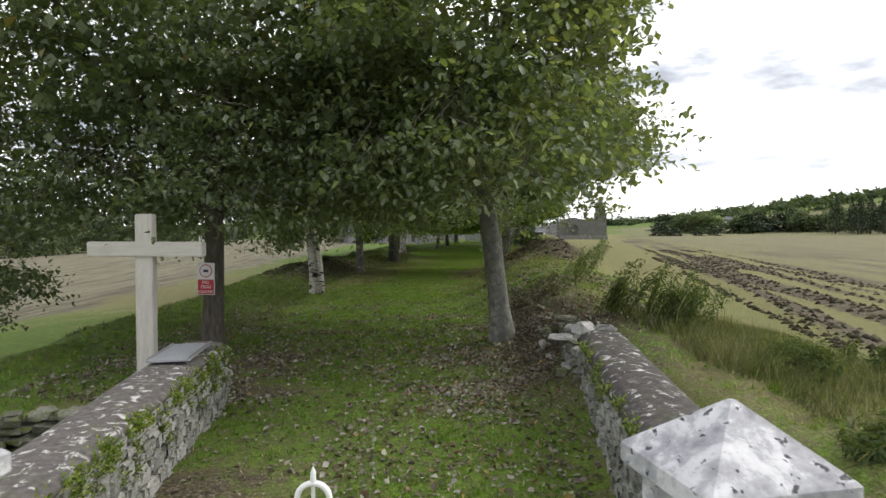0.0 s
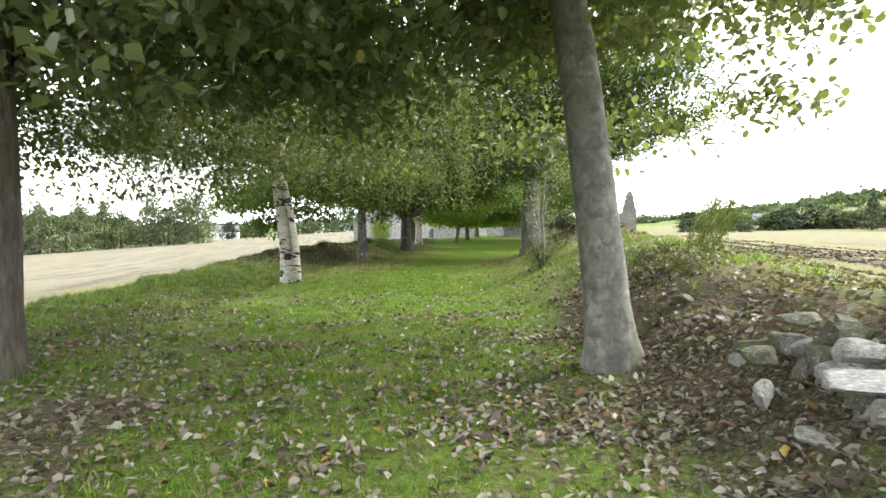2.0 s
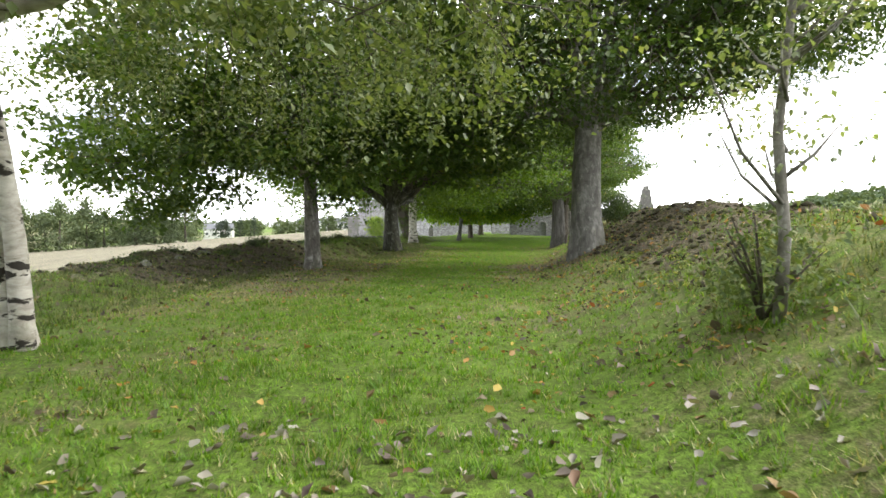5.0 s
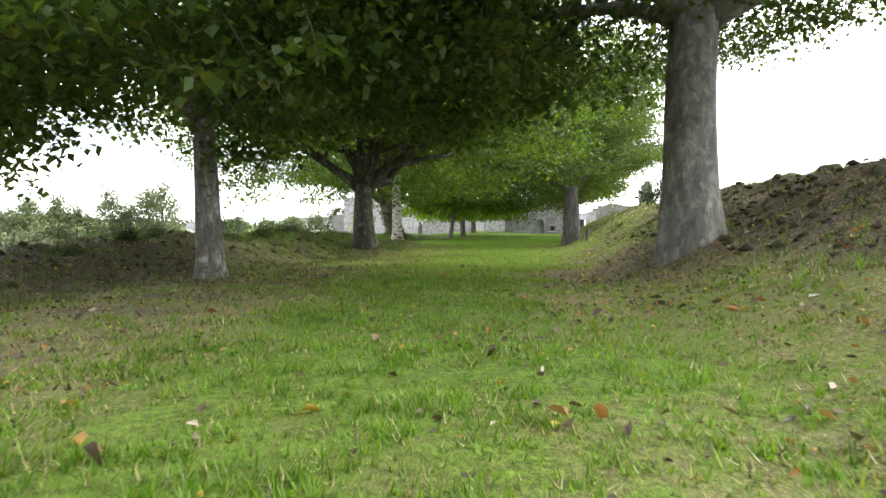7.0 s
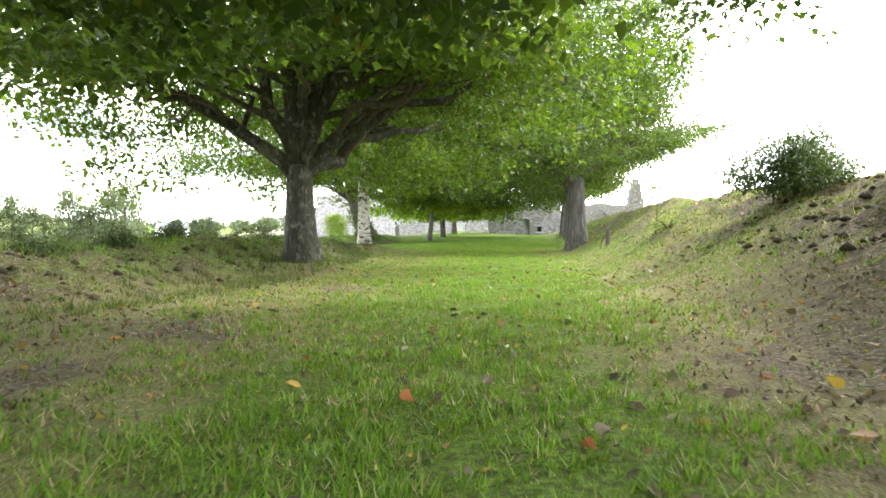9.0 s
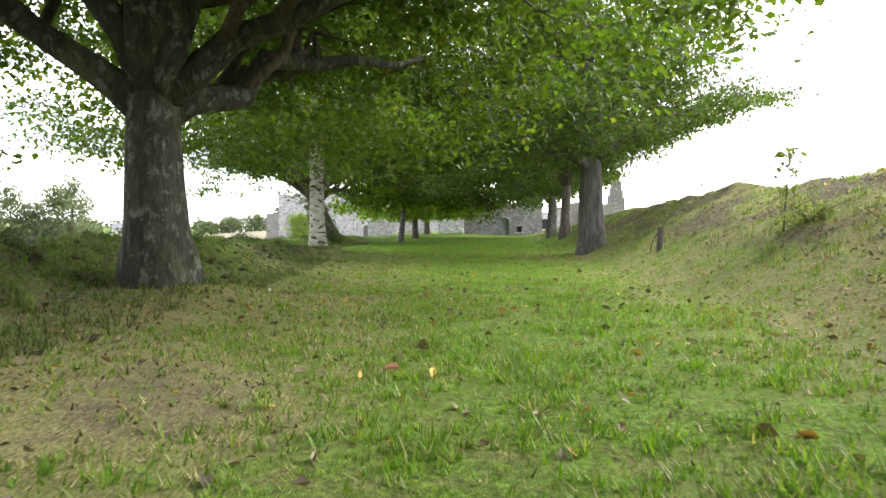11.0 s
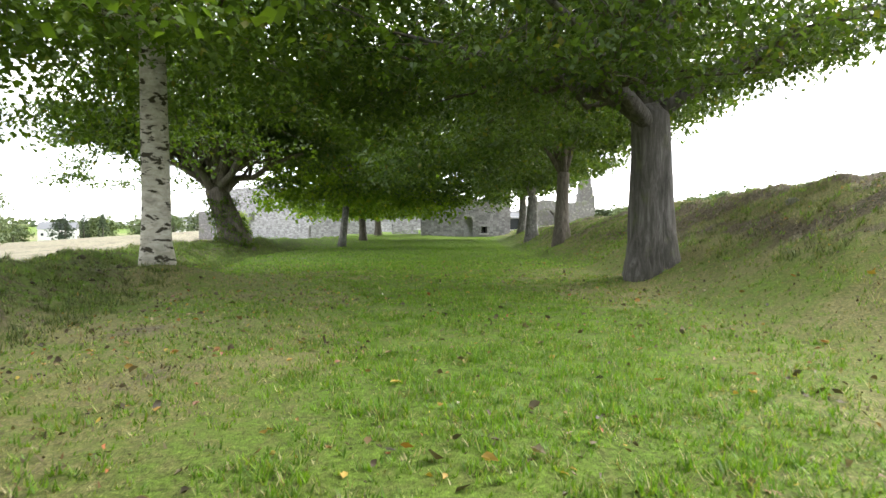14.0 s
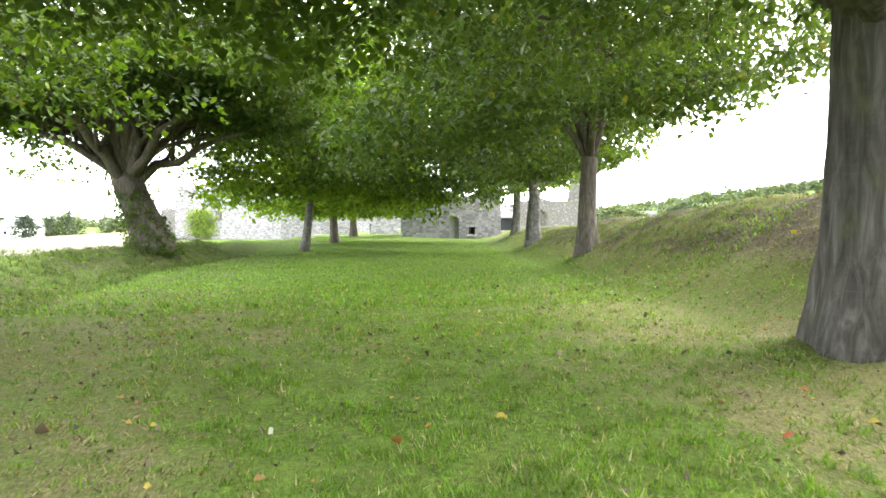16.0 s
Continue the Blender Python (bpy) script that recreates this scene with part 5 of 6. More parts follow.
sap = empty("sapling_tree", 3.95, 20.5, gz(3.95, 20.5) - 0.05)
tagged(sap, "thin half-bare sapling on the edge of the bank", "tree")
prs2 = random.Random(9)
stem = [(0, 0, 0), (0.03, 0, 0.6), (-0.02, 0.02, 1.3), (0.05, 0, 2.1), (0.09, 0, 2.8), (0.12, 0, 3.5)]
link("trunk", mesh_of("trunk", *tube(stem, [0.045, 0.04, 0.034, 0.025, 0.015, 0.006], 8), M["bark_mottled"], True), sap)
tw, ends = [], []
for k in range(26):
    z = prs2.uniform(0.5, 3.0)
    a = prs2.uniform(0, 6.283)
    L = prs2.uniform(0.4, 1.15) * (1.2 - z / 5)
    e = (0.05 + math.cos(a) * L * 0.75, math.sin(a) * L * 0.75, z + L * 0.75)
    tw.append(tube([(0.03, 0, z), (e[0] * 0.55, e[1] * 0.55, z + L * 0.3), e], [0.016, 0.011, 0.004], 5))
    if z < 2.3:
        ends.append(e)
        ends.append((e[0] * 0.6, e[1] * 0.6, e[2] - 0.12))
link("branch_work", mesh_of("branch_work", *join(tw), M["bark_mottled"], True), sap)
v, t = leaf_cloud(ends, 0.18, 34, 0.06, np.random.default_rng(8), flat=0.8)
link("crown", tri_mesh("crown", v, t, M["leaf_grey"]), sap)

slip = empty("sapling_tree", 8.3, 44.9, gz(8.3, 44.9) - 0.03)
tagged(slip, "thin young maple slip with yellowing leaves on the bank", "tree")
stem = [(0, 0, 0), (0.02, 0, 0.4), (0.06, 0.01, 0.8), (0.10, 0, 1.22)]
link("trunk", mesh_of("trunk", *tube(stem, [0.013, 0.011, 0.008, 0.004], 6), M["twig"], True), slip)
v, t = leaf_cloud([(0.02, 0, 1.18), (0.16, 0, 1.14), (0.1, 0.05, 1.24), (-0.08, 0, 1.0), (0.16, 0, 0.92), (0.0, 0.0, 0.72), (0.1, 0.0, 0.6)], 0.09, 9, 0.12, np.random.default_rng(44), flat=0.5, shape="lobed", aspect=0.85)
link("crown", tri_mesh("crown", v, t, M["leaf_birch"]), slip)
shrub("bush", 8.5, 44.6, 1.1, 0.32, M["weed"], 35, "low dry brush and brambles on the grass bank", 0.05, 60, 26)

for k in range(18):
    y = 28.5 + 1.65 * k + prs2.uniform(-0.5, 0.5)
    shrub("bramble", float(along(EDGE_L, y)) - prs2.uniform(2.3, 3.1), y, prs2.uniform(0.5, 1.1), prs2.uniform(0.16, 0.32), M["leaf_bush"], 400 + k, "low dark bramble and ivy on the old bank", 0.055, 46, 20, "brambles", 0.10)
M["fern"] = leaf_material("fern", [(0, (0.07, 0.11, 0.015)), (0.6, (0.14, 0.19, 0.03)), (1, (0.26, 0.27, 0.06))], 0.35)
for x, y, w, h in ((4.3, 23.2, 0.45, 0.10), (4.8, 24.2, 0.5, 0.12), (4.4, 25.4, 0.4, 0.1), (4.1, 22.4, 0.4, 0.1), (3.8, 24.2, 0.35, 0.08), (4.9, 26.2, 0.45, 0.1), (4.6, 23.6, 0.4, 0.1)):
    shrub("weed_patch", x, y, w, h, M["weed"], int(x * 31 + y * 7), "low broad-leaved weeds on the bank", 0.05, 26, 10, "weeds", 0.05)

# ivy on the old maple
ivy = empty("ivy", -0.9, 76.0, gz(-0.9, 76.0))
tagged(ivy, "ivy climbing the old maple's trunk", "ivy")
rng = np.random.default_rng(41)
a, z = rng.uniform(0, 6.283, 240), rng.uniform(0, 1, 240) ** 1.9 * 2.2
rr = 0.66 + 0.25 * np.exp(-z / 0.5)
v, t = leaf_cloud(np.stack([rr * np.cos(a) - 0.9 * z / 2.6, rr * np.sin(a), z], -1), 0.10, 12, 0.13, rng, 0, 0.8)
link("foliage", tri_mesh("foliage", v, t, M["leaf_bright"]), ivy)


ivy2 = empty("ivy", -11.8, 151.2, gz(-11.8, 151.2))
tagged(ivy2, "light green ivy hanging on the ruined tower", "ivy")
rng = np.random.default_rng(43)
v, t = leaf_cloud(np.stack([rng.normal(0, 0.9, 260), rng.normal(0, 0.12, 260), rng.uniform(0.6, 4.6, 260)], -1), 0.22, 14, 0.3, rng, 0, 0.8)
link("foliage", tri_mesh("foliage", v, t, M["leaf_ivy"]), ivy2)


def weed(x, y, h, seed, n=9):
    """A clump of tall leafy stems with seed heads."""
    pr = random.Random(seed)
    root = empty("weed_clump", x, y, gz(x, y) - 0.03)
    tagged(root, "clump of tall dark leafy weeds beside the wall", "weeds", "weeds by the wall")
    st, pts = [], []
    for k in range(n):
        a, L = pr.uniform(0, 6.283), h * pr.uniform(0.7, 1.1)
        bx, by = pr.uniform(-0.22, 0.22), pr.uniform(-0.22, 0.22)
        e = (bx + math.cos(a) * 0.16 + 0.48 * h, by + math.sin(a) * 0.20, L * 0.9)
        st.append(tube([(bx, by, 0), ((bx + e[0]) / 2 - 0.03, (by + e[1]) / 2, L * 0.55), e], [0.008, 0.006, 0.003], 4))
        pts += [(bx + (e[0] - bx) * s, by + (e[1] - by) * s, L * s) for s in (0.2, 0.3, 0.4, 0.5, 0.58, 0.66, 0.74, 0.82, 0.9, 0.97)]
    tagged(link("stalk_growth", mesh_of("stalk_growth", *join(st), M["weed"], True), root), kind="stuff")
    v, t = leaf_cloud(pts, 0.045, 10, 0.095, np.random.default_rng(seed), 0, 0.7, 0.2)
    link("foliage", tri_mesh("foliage", v, t, M["leaf_nettle"]), root)


prs3 = random.Random(15)
for k in range(6):
    weed(prs3.uniform(4.5, 5.2), prs3.uniform(8.6, 10.2), prs3.uniform(0.65, 0.9), 200 + k, 8)
for k in range(9):
    weed(prs3.uniform(4.4, 7.2), prs3.uniform(3.2, 9.2), prs3.uniform(0.24, 0.42), 230 + k, 9)
for k in range(5):
    weed(5.2 + 0.35 * k, 14.8 + 0.9 * k, prs3.uniform(0.8, 1.15), 260 + k, 3)


def fern(x, y, z, seed):
    root = empty("wall_fern", x, y, z)
    tagged(root, "yellow-green fern growing from the wall joints", "fern", "wall ferns")
    rng = np.random.default_rng(seed)
    n = 60
    a, L = rng.uniform(0, 6.283, n), rng.uniform(0.02, 0.06, n)
    d = np.stack([np.cos(a) * 0.8, np.sin(a) * 0.8, rng.uniform(-0.2, 0.9, n)], -1) * L[:, None]
    s = np.stack([-np.sin(a), np.cos(a), a * 0], -1) * 0.006
    p = rng.normal(0, 0.035, (n, 3))
    v = np.stack([p - s, p + s, p + d * 0.6 + s * 1.3 + [0, 0, 0.015], p + d], 1).reshape(-1, 3)
    k = np.arange(n)[:, None] * 4
    link("fronds", tri_mesh("fronds", v, np.concatenate([k + [0, 1, 2], k + [0, 2, 3]], 1).reshape(-1, 3), M["fern"]), root)


for k in range(90):
    u, z = prs3.uniform(0.03, 0.98), prs3.choice([prs3.uniform(0.35, 0.8), prs3.uniform(0.68, 0.8)])
    fern(-0.64 - 0.56 * u + 0.02, 2.4 + 5.85 * u, z, 300 + k)
for k in range(16):
    u = prs3.uniform(0.1, 0.95)
    fern(3.62 - 0.9 * u - 0.02, 8.2 - 5.7 * u, prs3.uniform(0.72, 0.92), 340 + k)


# ---- distance ----
def far_tree(seed, leaf, conifer=False, fine=False):
    rng = np.random.default_rng(seed)
    root = empty("hedgerow_tree", 0, 0, 0)
    link("trunk", mesh_of("trunk", *tube([(0, 0, -0.1), (0.01, 0, 0.2), (0, 0.01, 0.55)], [0.03, 0.022, 0.012], 7), M["twig"], True), root)
    n = 260 if fine else 120
    a, u = rng.uniform(0, 6.283, n), rng.uniform(0, 1, n)
    if conifer:
        z = 0.08 + 0.92 * u
        r = 0.20 * (1 - u) ** 0.8 * rng.uniform(0.5, 1.1, n)
        c = np.stack([r * np.cos(a), r * np.sin(a), z], -1)
        v, t = leaf_cloud(c, 0.035, 7, 0.055, rng, 0.3, 0.4, 0.5, (0, 0, 0))
    else:
        el, rad = rng.uniform(-0.9, 1.5, n), rng.uniform(0.5, 1.0, n) * (1 + 0.2 * np.sin(3 * a + seed) + 0.12 * np.sin(7 * a))
        c = np.stack([0.42 * rad * np.cos(a) * np.cos(el), 0.42 * rad * np.sin(a) * np.cos(el), np.maximum(0.40 + 0.58 * rad * np.sin(el), 0.02)], -1)
        v, t = leaf_cloud(c, 0.05, 13, 0.042, rng, 0.2, 0.7, 0.8, (0, 0, 0.5)) if fine else leaf_cloud(c, 0.06, 9, 0.085, rng, 0.2, 0.7, 0.8, (0, 0, 0.5))
    link("crown", tri_mesh("crown", v, t, leaf), root)
    return root


BASES = [far_tree(61, M["leaf_hedge_hazed"]), far_tree(62, M["leaf_hedge_hazed"]), far_tree(63, M["leaf_dark"]), far_tree(64, M["leaf_dark"], True), far_tree(65, M["leaf_hedge_hazed"], fine=True), far_tree(66, M["leaf_hedge_hazed"], fine=True)]
used = set()


def put_tree(kind, x, y, h, w, label, group):
    m = pose(x, y, gz(x, y) - 0.3, 0, 0, prs3.uniform(0, 360))
    if kind in used:
        ob = copy_thing(BASES[kind], m)
    else:
        ob = BASES[kind]
        ob.matrix_basis = m
        used.add(kind)
    ob.scale = (w, w, h)
    tagged(ob, label, "tree", group)


for k in range(11):
    put_tree(4 + k % 2, -128 + 5.4 * k + prs3.uniform(-2, 2), 193 + prs3.uniform(-8, 10), (17, 13.5, 18, 12.5, 16)[k % 5] + prs3.uniform(-1, 1), prs3.uniform(13, 18), "broad green tree at the stubble field's edge", "trees by the stubble field")
for k in range(36):
    put_tree(prs3.choice([0, 1, 2]), -190 + 6.6 * k + prs3.uniform(-3, 3), 330 + prs3.uniform(-25, 30), prs3.uniform(6, 12), prs3.uniform(10, 17), "hedgerow tree beyond the stubble field", "far hedgerow")
for x in (-104, -97, -90):
    put_tree(3, x + 2, 316, prs3.uniform(9, 12), 12, "dark conifer behind the far hedgerow", "far conifers")
for k in range(38):
    u = k / 37
    put_tree(prs3.choice([0, 1, 2, 2]), 150 + 150 * u + prs3.uniform(-5, 5), 345 - 30 * u + prs3.uniform(-14, 20), prs3.uniform(9, 14), prs3.uniform(16, 24), "dense hedgerow tree beyond the ploughed field", "hedgerow beyond the plough")
for k in range(7):
    put_tree(3, 211 + 3.4 * k + prs3.uniform(-1, 1), 292 + prs3.uniform(-8, 8), prs3.uniform(17, 25), prs3.uniform(16, 22), "tall dark conifer beyond the ploughed field", "conifers beyond the plough")
for x, y, h in ((92, 225, 4.5), (98, 226, 3.5), (120, 240, 3.0), (112, 236, 2.6)):
    put_tree(2, x, y, h, h * 2.2, "dark bush on the field boundary", "field boundary bushes")

# woods and hedges on the hills, far too many to count
rng = np.random.default_rng(71)
rows = []
for k in range(105):
    az0 = rng.uniform(-0.95, 1.15) if k < 70 else rng.uniform(0.35, 0.85)
    d0 = rng.uniform(600, 1150)
    n = rng.integers(5, 22)
    head = rng.choice([0.0, 1.57, 0.8])
    s = np.arange(n) * rng.uniform(6, 12)
    hx = d0 * math.sin(az0) + s * math.cos(head + az0 * 0.3) + rng.normal(0, 2, n)
    hy = d0 * math.cos(az0) + s * math.sin(head) + rng.normal(0, 2, n)
    hz = ground_z(hx, hy)
    for x, y, z in zip(hx, hy, hz):
        h = rng.uniform(4, 11)
        rows.append(np.stack([x + rng.normal(0, h * 0.35, 14), y + rng.normal(0, h * 0.35, 14), z + rng.uniform(0.1, 0.95, 14) * h], -1))
v, t = leaf_cloud(np.concatenate(rows), 1.0, 2, 4.6, rng, 0, 0.8, 0.8)
tagged(new("far_woodland", tri_mesh("far_woodland", v, t, M["leaf_far_hazed"])), "distant hedges and woods on the hills", "woodland", kind="stuff")


def house(x, y, rz, w, d, h, roof, label, mat):
    root = empty("house", x, y, gz(x, y) - 0.3, rz)
    tagged(root, label, "house")
    part("wall", box((w, d, h + 0.3), (0, 0, h / 2), 0.02), mat, root)
    bm = bmesh.new()
    p = [bm.verts.new(c) for c in ((-w / 2 - 0.3, -d / 2 - 0.3, h), (w / 2 + 0.3, -d / 2 - 0.3, h), (w / 2 + 0.3, d / 2 + 0.3, h), (-w / 2 - 0.3, d / 2 + 0.3, h), (-w / 2 - 0.3, 0, h + roof), (w / 2 + 0.3, 0, h + roof))]
    for f in ((0, 1, 5, 4), (2, 3, 4, 5), (0, 4, 3), (1, 2, 5), (3, 2, 1, 0)):
        bm.faces.new([p[i] for i in f])
    part("roof", bm, M["slate"], root)
    n = max(2, int(w / 3))
    for k in range(n):
        part("window", box((1.0, 0.1, 1.2), (-w / 2 + w * (k + 0.5) / n, -d / 2 - 0.02, h * 0.55)), M["window_dark"], root)
    return root


house(24.0, 113.0, -20, 2.0, 2.6, 1.5, 0.6, "small white shed by the ruined castle wall", M["render_white"])
house(-112, 335, 10, 14, 8, 5, 3, "white farmhouse among the far trees", M["render_white"])
house(-62, 372, -8, 34, 14, 5, 3, "long grey farm shed beyond the fields", M["render_white"])
house(225, 420, -20, 14, 8, 5, 3, "white house among the hillside trees", M["render_white"])


# ---- grass and fallen leaves ----
def blades(n, x, y, height, width, rng, lean=0.45):
    z = ground_z(x, y)
    b_ = rng.uniform(0, 2 * np.pi, n)
    s = np.stack([-np.sin(b_), np.cos(b_), b_ * 0], -1) * (width / 2)[:, None]
    tilt = rng.uniform(0.35 * lean, lean, n)
    p = np.stack([x, y, z - 0.006], -1)
    tip = p + np.stack([np.cos(b_) * np.sin(tilt), np.sin(b_) * np.sin(tilt), np.cos(tilt)], -1) * height[:, None]
    v = np.stack([p - s, p + s, tip], 1).reshape(-1, 3)
    return v, np.arange(3 * n).reshape(-1, 3)


rng = np.random.default_rng(90)
N = 235000
y = 3 + 64 * rng.random(N)
xl, xr = along(EDGE_L, y), along(EDGE_R, y)
core = rng.random(N) < 0.6
x = np.where(core, (xl + xr) / 2 + 0.4 + rng.normal(0, 1.8, N), xl - 3.5 + (xr - xl + 7.0) * rng.random(N))
soil, dry_m, stub = cover(x, y)
lush = 0.6 * fbm(x * 5.0, y * 5.0, 2) + 0.4 * fbm(x * 1.5, y * 1.5, 2)
keep = rng.random(N) < np.clip(0.32 + 2.4 * (lush - 0.36), 0, 1) * (1 - 0.8 * smooth(soil, 0.25, 0.55)) * np.where(y < 12, 0.6, 1) * (1 - 0.5 * smooth(y, 60, 66))
keep &= ~((y < 8.4) & ((x < -0.55 - 0.12 * (y - 2.9)) & (x > -1.9) | (x > 2.9 + 0.13 * (y - 3)) & (x < 4.4)))
x, y, dry_m, lush, xl, xr = (q[keep] for q in (x, y, dry_m, lush, xl, xr))
on_bank = np.maximum(smooth(x, xr, xr + 1.5), smooth(-x, -xl + 0.5, -xl + 2))
tall = (0.034 + 0.062 * smooth(lush, 0.35, 0.65) * rng.random(len(x)) + 0.012 * rng.random(len(x))) * (1 + 0.7 * on_bank)
is_dry = rng.random(len(x)) < 0.08 + 0.45 * dry_m
per = 5
for name, sel, mat, bend, label in (("grass", ~is_dry, M["blade"], 1.0, "short green mown grass of the avenue"), ("dry_grass", is_dry, M["thatch"], 1.4, "dry straw-coloured tufts among the grass")):
    n = int(sel.sum()) * per
    bx, by = np.repeat(x[sel], per) + rng.normal(0, 0.016, n), np.repeat(y[sel], per) + rng.normal(0, 0.016, n)
    v, t = blades(n, bx, by, np.repeat(tall[sel], per) * rng.uniform(0.6, 1.25, n), rng.uniform(0.007, 0.0135, n), rng, bend)
    tagged(new(name, tri_mesh(name, v, t, mat)), label, "grass", kind="stuff")

# clods turned up along the furrows, and lumps of earth on both banks
def lumps(cx, cy, r, label):
    n = len(cx)
    o = np.stack([cx, cy, ground_z(cx, cy)], -1)
    corner = np.array([(1, 0, 0), (0, 1, 0), (-1, 0, 0), (0, -1, 0), (0, 0, 0.7), (0, 0, -0.5)], float)
    v = (o[:, None] + corner * r[:, None, None] * rng.uniform(0.6, 1.3, (n, 6, 1))).reshape(-1, 3)
    k = np.arange(n)[:, None] * 6
    t = np.concatenate([k + [i, (i + 1) % 4, 4] for i in range(4)] + [k + [(i + 1) % 4, i, 5] for i in range(4)], 1).reshape(-1, 3)
    tagged(new("clods", tri_mesh("clods", v, t, M["clod"])), label, "soil", kind="stuff")


n = 5200
cy = 6 + 54 * rng.random(n) ** 1.2
lane = 5.3 + 6.5 * rng.random(n) ** 1.3
cx = lane + 0.30 * cy
ok = (rng.random(n) < smooth(fbm(lane * 1.7, cy * 0.10, 4) + 0.12 * np.sin(lane * 3.3), 0.36, 0.56)) & (cx > along(EDGE_R, cy) + along(CREST_W, cy) + 2.0)
lumps(cx[ok], cy[ok], rng.uniform(0.03, 0.12, int(ok.sum())), "dark clods and straw along the turned furrows")
n = 4200
cy = np.concatenate([rng.uniform(22, 40, 2000), rng.uniform(26, 64, 2200)])
cx = np.concatenate([along(EDGE_R, cy[:2000]) + rng.uniform(0.8, 4.6, 2000), along(EDGE_L, cy[2000:]) - rng.uniform(0.9, 4.2, 2200)])
ok = rng.random(n) < 0.15 + 0.85 * smooth(cover(cx, cy)[0], 0.2, 0.6)
lumps(cx[ok], cy[ok], 0.018 + 0.09 * rng.random(int(ok.sum())) ** 2.2, "dark lumps of bare earth on the banks")

# coarser turf on the far lawn
n = 70000
ty = 62 + 50 * rng.random(n) ** 1.3
tx = along(EDGE_L, ty) - 3.0 + (along(EDGE_R, ty) - along(EDGE_L, ty) + 5.5) * rng.random(n)
v, t = blades(n, tx, ty, rng.uniform(0.04, 0.10, n), rng.uniform(0.02, 0.045, n), rng, 1.1)
tagged(new("lawn_turf", tri_mesh("lawn_turf", v, t, M["blade"])), "bright turf towards the ruined castle", "grass", kind="stuff")

# small dead scraps on the bare and dry ground
n = 150000
ty = rng.uniform(20, 66, n)
tx = along(EDGE_L, ty) - 4.0 + (along(EDGE_R, ty) - along(EDGE_L, ty) + 8.0) * rng.random(n)
bare, parched, _ = cover(tx, ty)
ok = rng.random(n) < 0.85 * smooth(bare, 0.12, 0.5) + 0.30 * smooth(parched, 0.25, 0.6)
tx, ty = tx[ok], ty[ok]
n = len(tx)
v, t = blades(n, tx, ty, rng.uniform(0.025, 0.075, n), rng.uniform(0.010, 0.028, n), rng, 1.62)
tagged(new("leaf_scraps", tri_mesh("leaf_scraps", v, t, M["scrap"])), "brown scraps of dead leaves and stalks on bare ground", "leaves", kind="stuff")

# tall grass behind the right-hand wall and on the banks' tops
N = 52000
y = np.concatenate([rng.uniform(1.5, 11, 28000), rng.uniform(14, 62, 12000), rng.uniform(18, 66, 12000)])
x = np.concatenate([along(EDGE_R, y[:40000]) + np.concatenate([rng.uniform(1.3, 4.4, 28000), rng.uniform(1.4, 4.2, 12000)]), along(EDGE_L, y[40000:]) - rng.uniform(1.2, 4.6, 12000)])
near = (y < 10.5) & (x < 6.6)
h = np.where(near, rng.uniform(0.12, 0.42, N), rng.uniform(0.04, 0.14, N)) * (0.5 + fbm(x * 1.1, y * 1.1, 2))
ok = near | (rng.random(N) > 0.8 * smooth(cover(x, y)[0], 0.25, 0.6))
v, t = blades(int(ok.sum()), x[ok], y[ok], h[ok], np.full(int(ok.sum()), 0.008), rng, 0.8)
tagged(new("tall_grass", tri_mesh("tall_grass", v, t, M["straw"])), "rank tall grass on the bank and by the wall", "grass", kind="stuff")

# rough tufts along both banks
n = 12500
side = rng.random(n) < 0.27
ty = rng.uniform(14, 82, n)
tx = np.where(side, along(EDGE_R, ty) + rng.uniform(0.2, 1.0, n) * (along(CREST_W, ty) + 0.6), along(EDGE_L, ty) - rng.uniform(0.0, 4.2, n))
size = rng.uniform(0.05, 0.20, n) * (1 - 0.4 * smooth(cover(tx, ty)[0], 0.3, 0.6))
per = 14
x, y = np.repeat(tx, per) + rng.normal(0, 0.045, n * per), np.repeat(ty, per) + rng.normal(0, 0.045, n * per)
h = np.repeat(size, per) * rng.uniform(0.5, 1.2, n * per)
v, t = blades(n * per, x, y, h, np.full(n * per, 0.011), rng, 1.0)
tagged(new("grass_tufts", tri_mesh("grass_tufts", v, t, M["bank_grass"])), "rough olive grass tufts on the banks", "grass", kind="stuff")

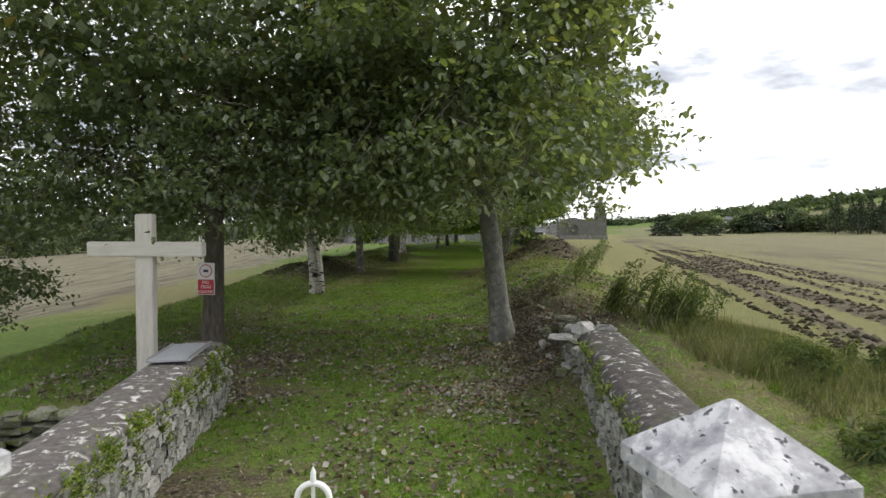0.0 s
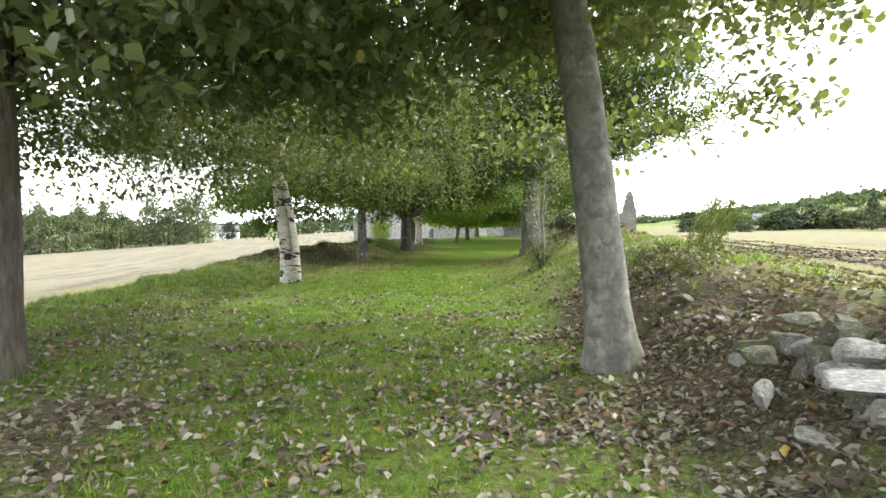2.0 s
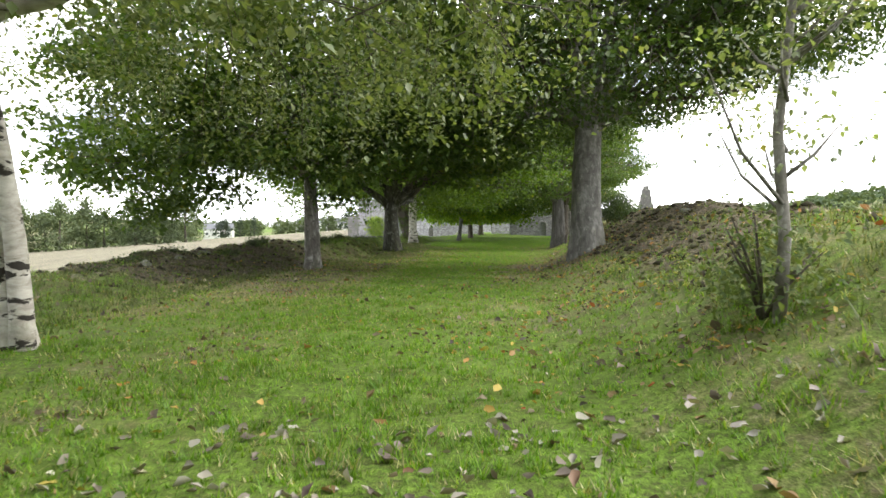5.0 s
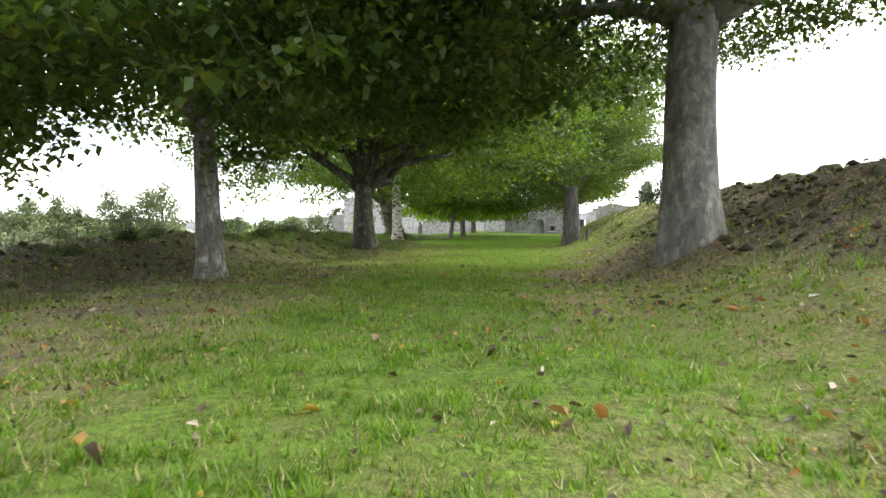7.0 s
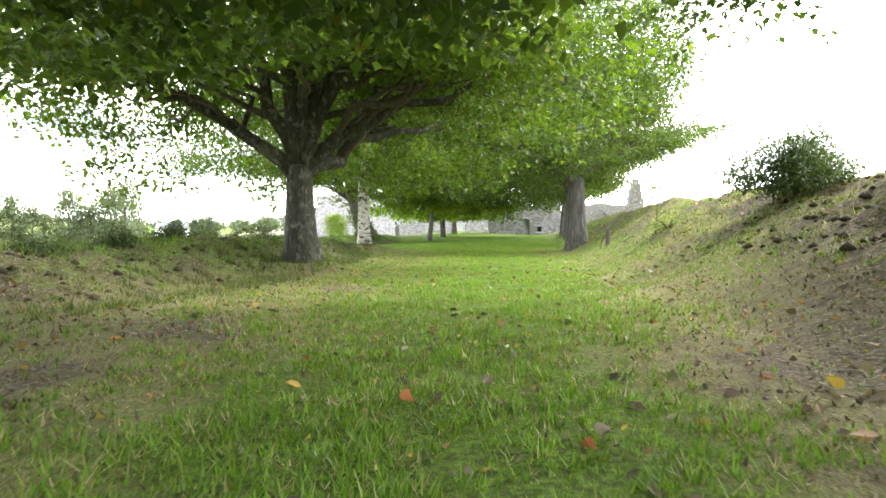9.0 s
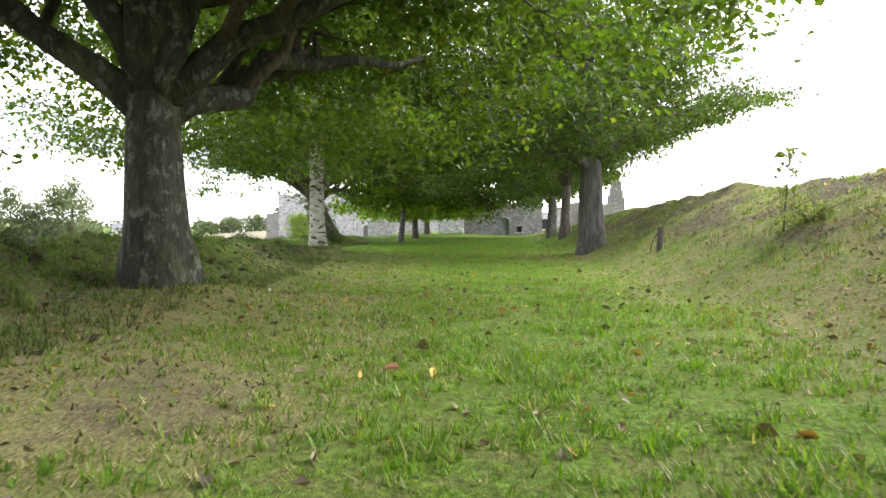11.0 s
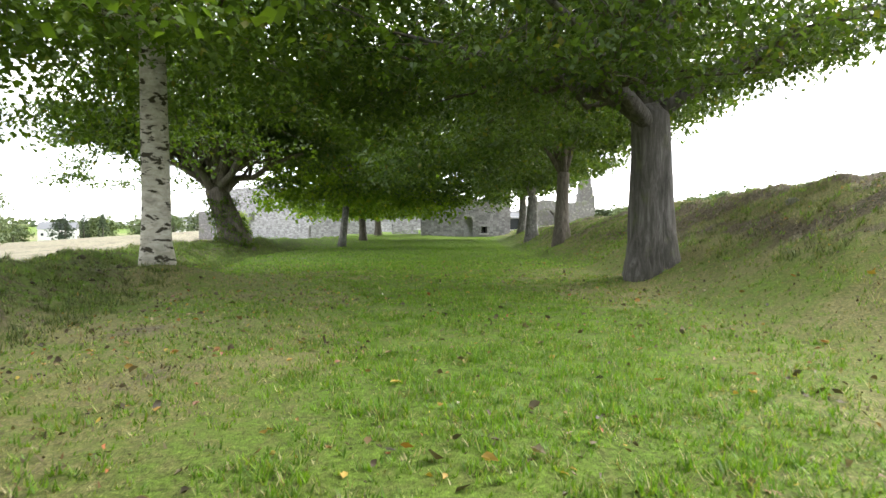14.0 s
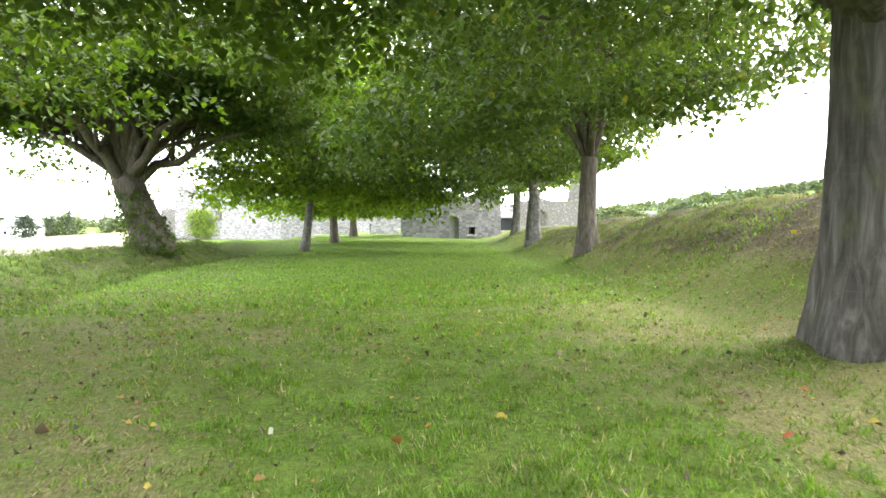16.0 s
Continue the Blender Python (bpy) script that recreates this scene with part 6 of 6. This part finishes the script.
# fallen leaves: thick under the first trees, thinner along the avenue
N = 190000
y = np.concatenate([rng.uniform(3.5, 20, 130000), rng.uniform(20, 66, 60000)])
xl, xr = along(EDGE_L, y), along(EDGE_R, y)
x = xl - 2.0 + (xr - xl + 5.2) * rng.random(N)
drift = np.exp(-((x - 2.5 - 0.28 * (y - 9)) / 1.25) ** 2) * (1 - 0.88 * smooth(y, 15.8, 18.5)) * (1 - 0.45 * smooth(x - 0.3 * np.clip(y - 12, 0, 4.5), xr - 0.1, xr + 0.6))
dens = np.where(y < 20, (0.15 + 0.50 * drift * smooth(y, 7, 10)) * (1 - 0.6 * smooth(y, 15, 20)) * (0.25 + 1.5 * smooth(fbm(x * 1.3, y * 1.3, 3), 0.35, 0.65)), (0.22 + 0.40 * smooth(x, xr - 1.5, xr + 0.5) * (1 - smooth(y, 40, 50))) * (0.3 + 1.4 * smooth(fbm(x * 0.9, y * 0.9, 3), 0.4, 0.65)))
dens = dens * (1 - 0.3 * smooth(y, 30, 45))
ok = (rng.random(N) < dens) & ~((y < 8.4) & ((x < -0.5 - 0.12 * (y - 2.9)) | (x > 2.85 + 0.13 * (y - 3))))
x, y = x[ok], y[ok]
n = len(x)
z = ground_z(x, y) + rng.uniform(0.006, 0.03, n)
a, s = rng.uniform(0, 2 * np.pi, n), rng.uniform(0.038, 0.085, n) * np.where(y > 20, np.where(rng.random(n) < 0.25, 1.15, 0.6), 1)
d = np.stack([np.cos(a), np.sin(a), rng.normal(0, 0.26, n)], -1)
sd = np.stack([-np.sin(a), np.cos(a), rng.normal(0, 0.42, n)], -1)
up = np.cross(d, sd)
p = np.stack([x, y, z], -1)
curl, S = rng.uniform(0.04, 0.50, n)[:, None], s[:, None]
curl2 = rng.uniform(-0.12, 0.42, n)[:, None]
c0, c1 = p, p + d * S
m1, m2 = p + d * S * 0.33 - up * S * 0.05, p + d * S * 0.7 - up * S * 0.03
wd = S * rng.uniform(0.15, 0.28, n)[:, None]
v = np.stack([c0, m1 + sd * wd + up * curl * S, m2 + sd * wd * 0.8 + up * curl * S, c1 + up * curl * S * 0.35, m2 - sd * wd * 0.8 + up * curl2 * S * 0.8, m1 - sd * wd + up * curl2 * S * 0.8, (m1 + m2) / 2], 1).reshape(-1, 3)
v = v.reshape(n, 7, 3) + rng.normal(0, 0.07, (n, 7, 3)) * S[:, None]
for sel, mat, label in ((y <= 20, M["fallen"], "brown and grey curled autumn leaves on the grass"), (y > 20, M["fallen_late"], "scattered brown and orange leaves along the avenue")):
    k = np.arange(int(sel.sum()))[:, None] * 7
    t = np.concatenate([k + [0, 6, 1], k + [1, 6, 2], k + [2, 6, 3], k + [3, 6, 4], k + [4, 6, 5], k + [5, 6, 0]], 1).reshape(-1, 3)
    tagged(new("fallen_leaves", tri_mesh("fallen_leaves", v[sel].reshape(-1, 3), t, mat)), label, "leaves", kind="stuff")
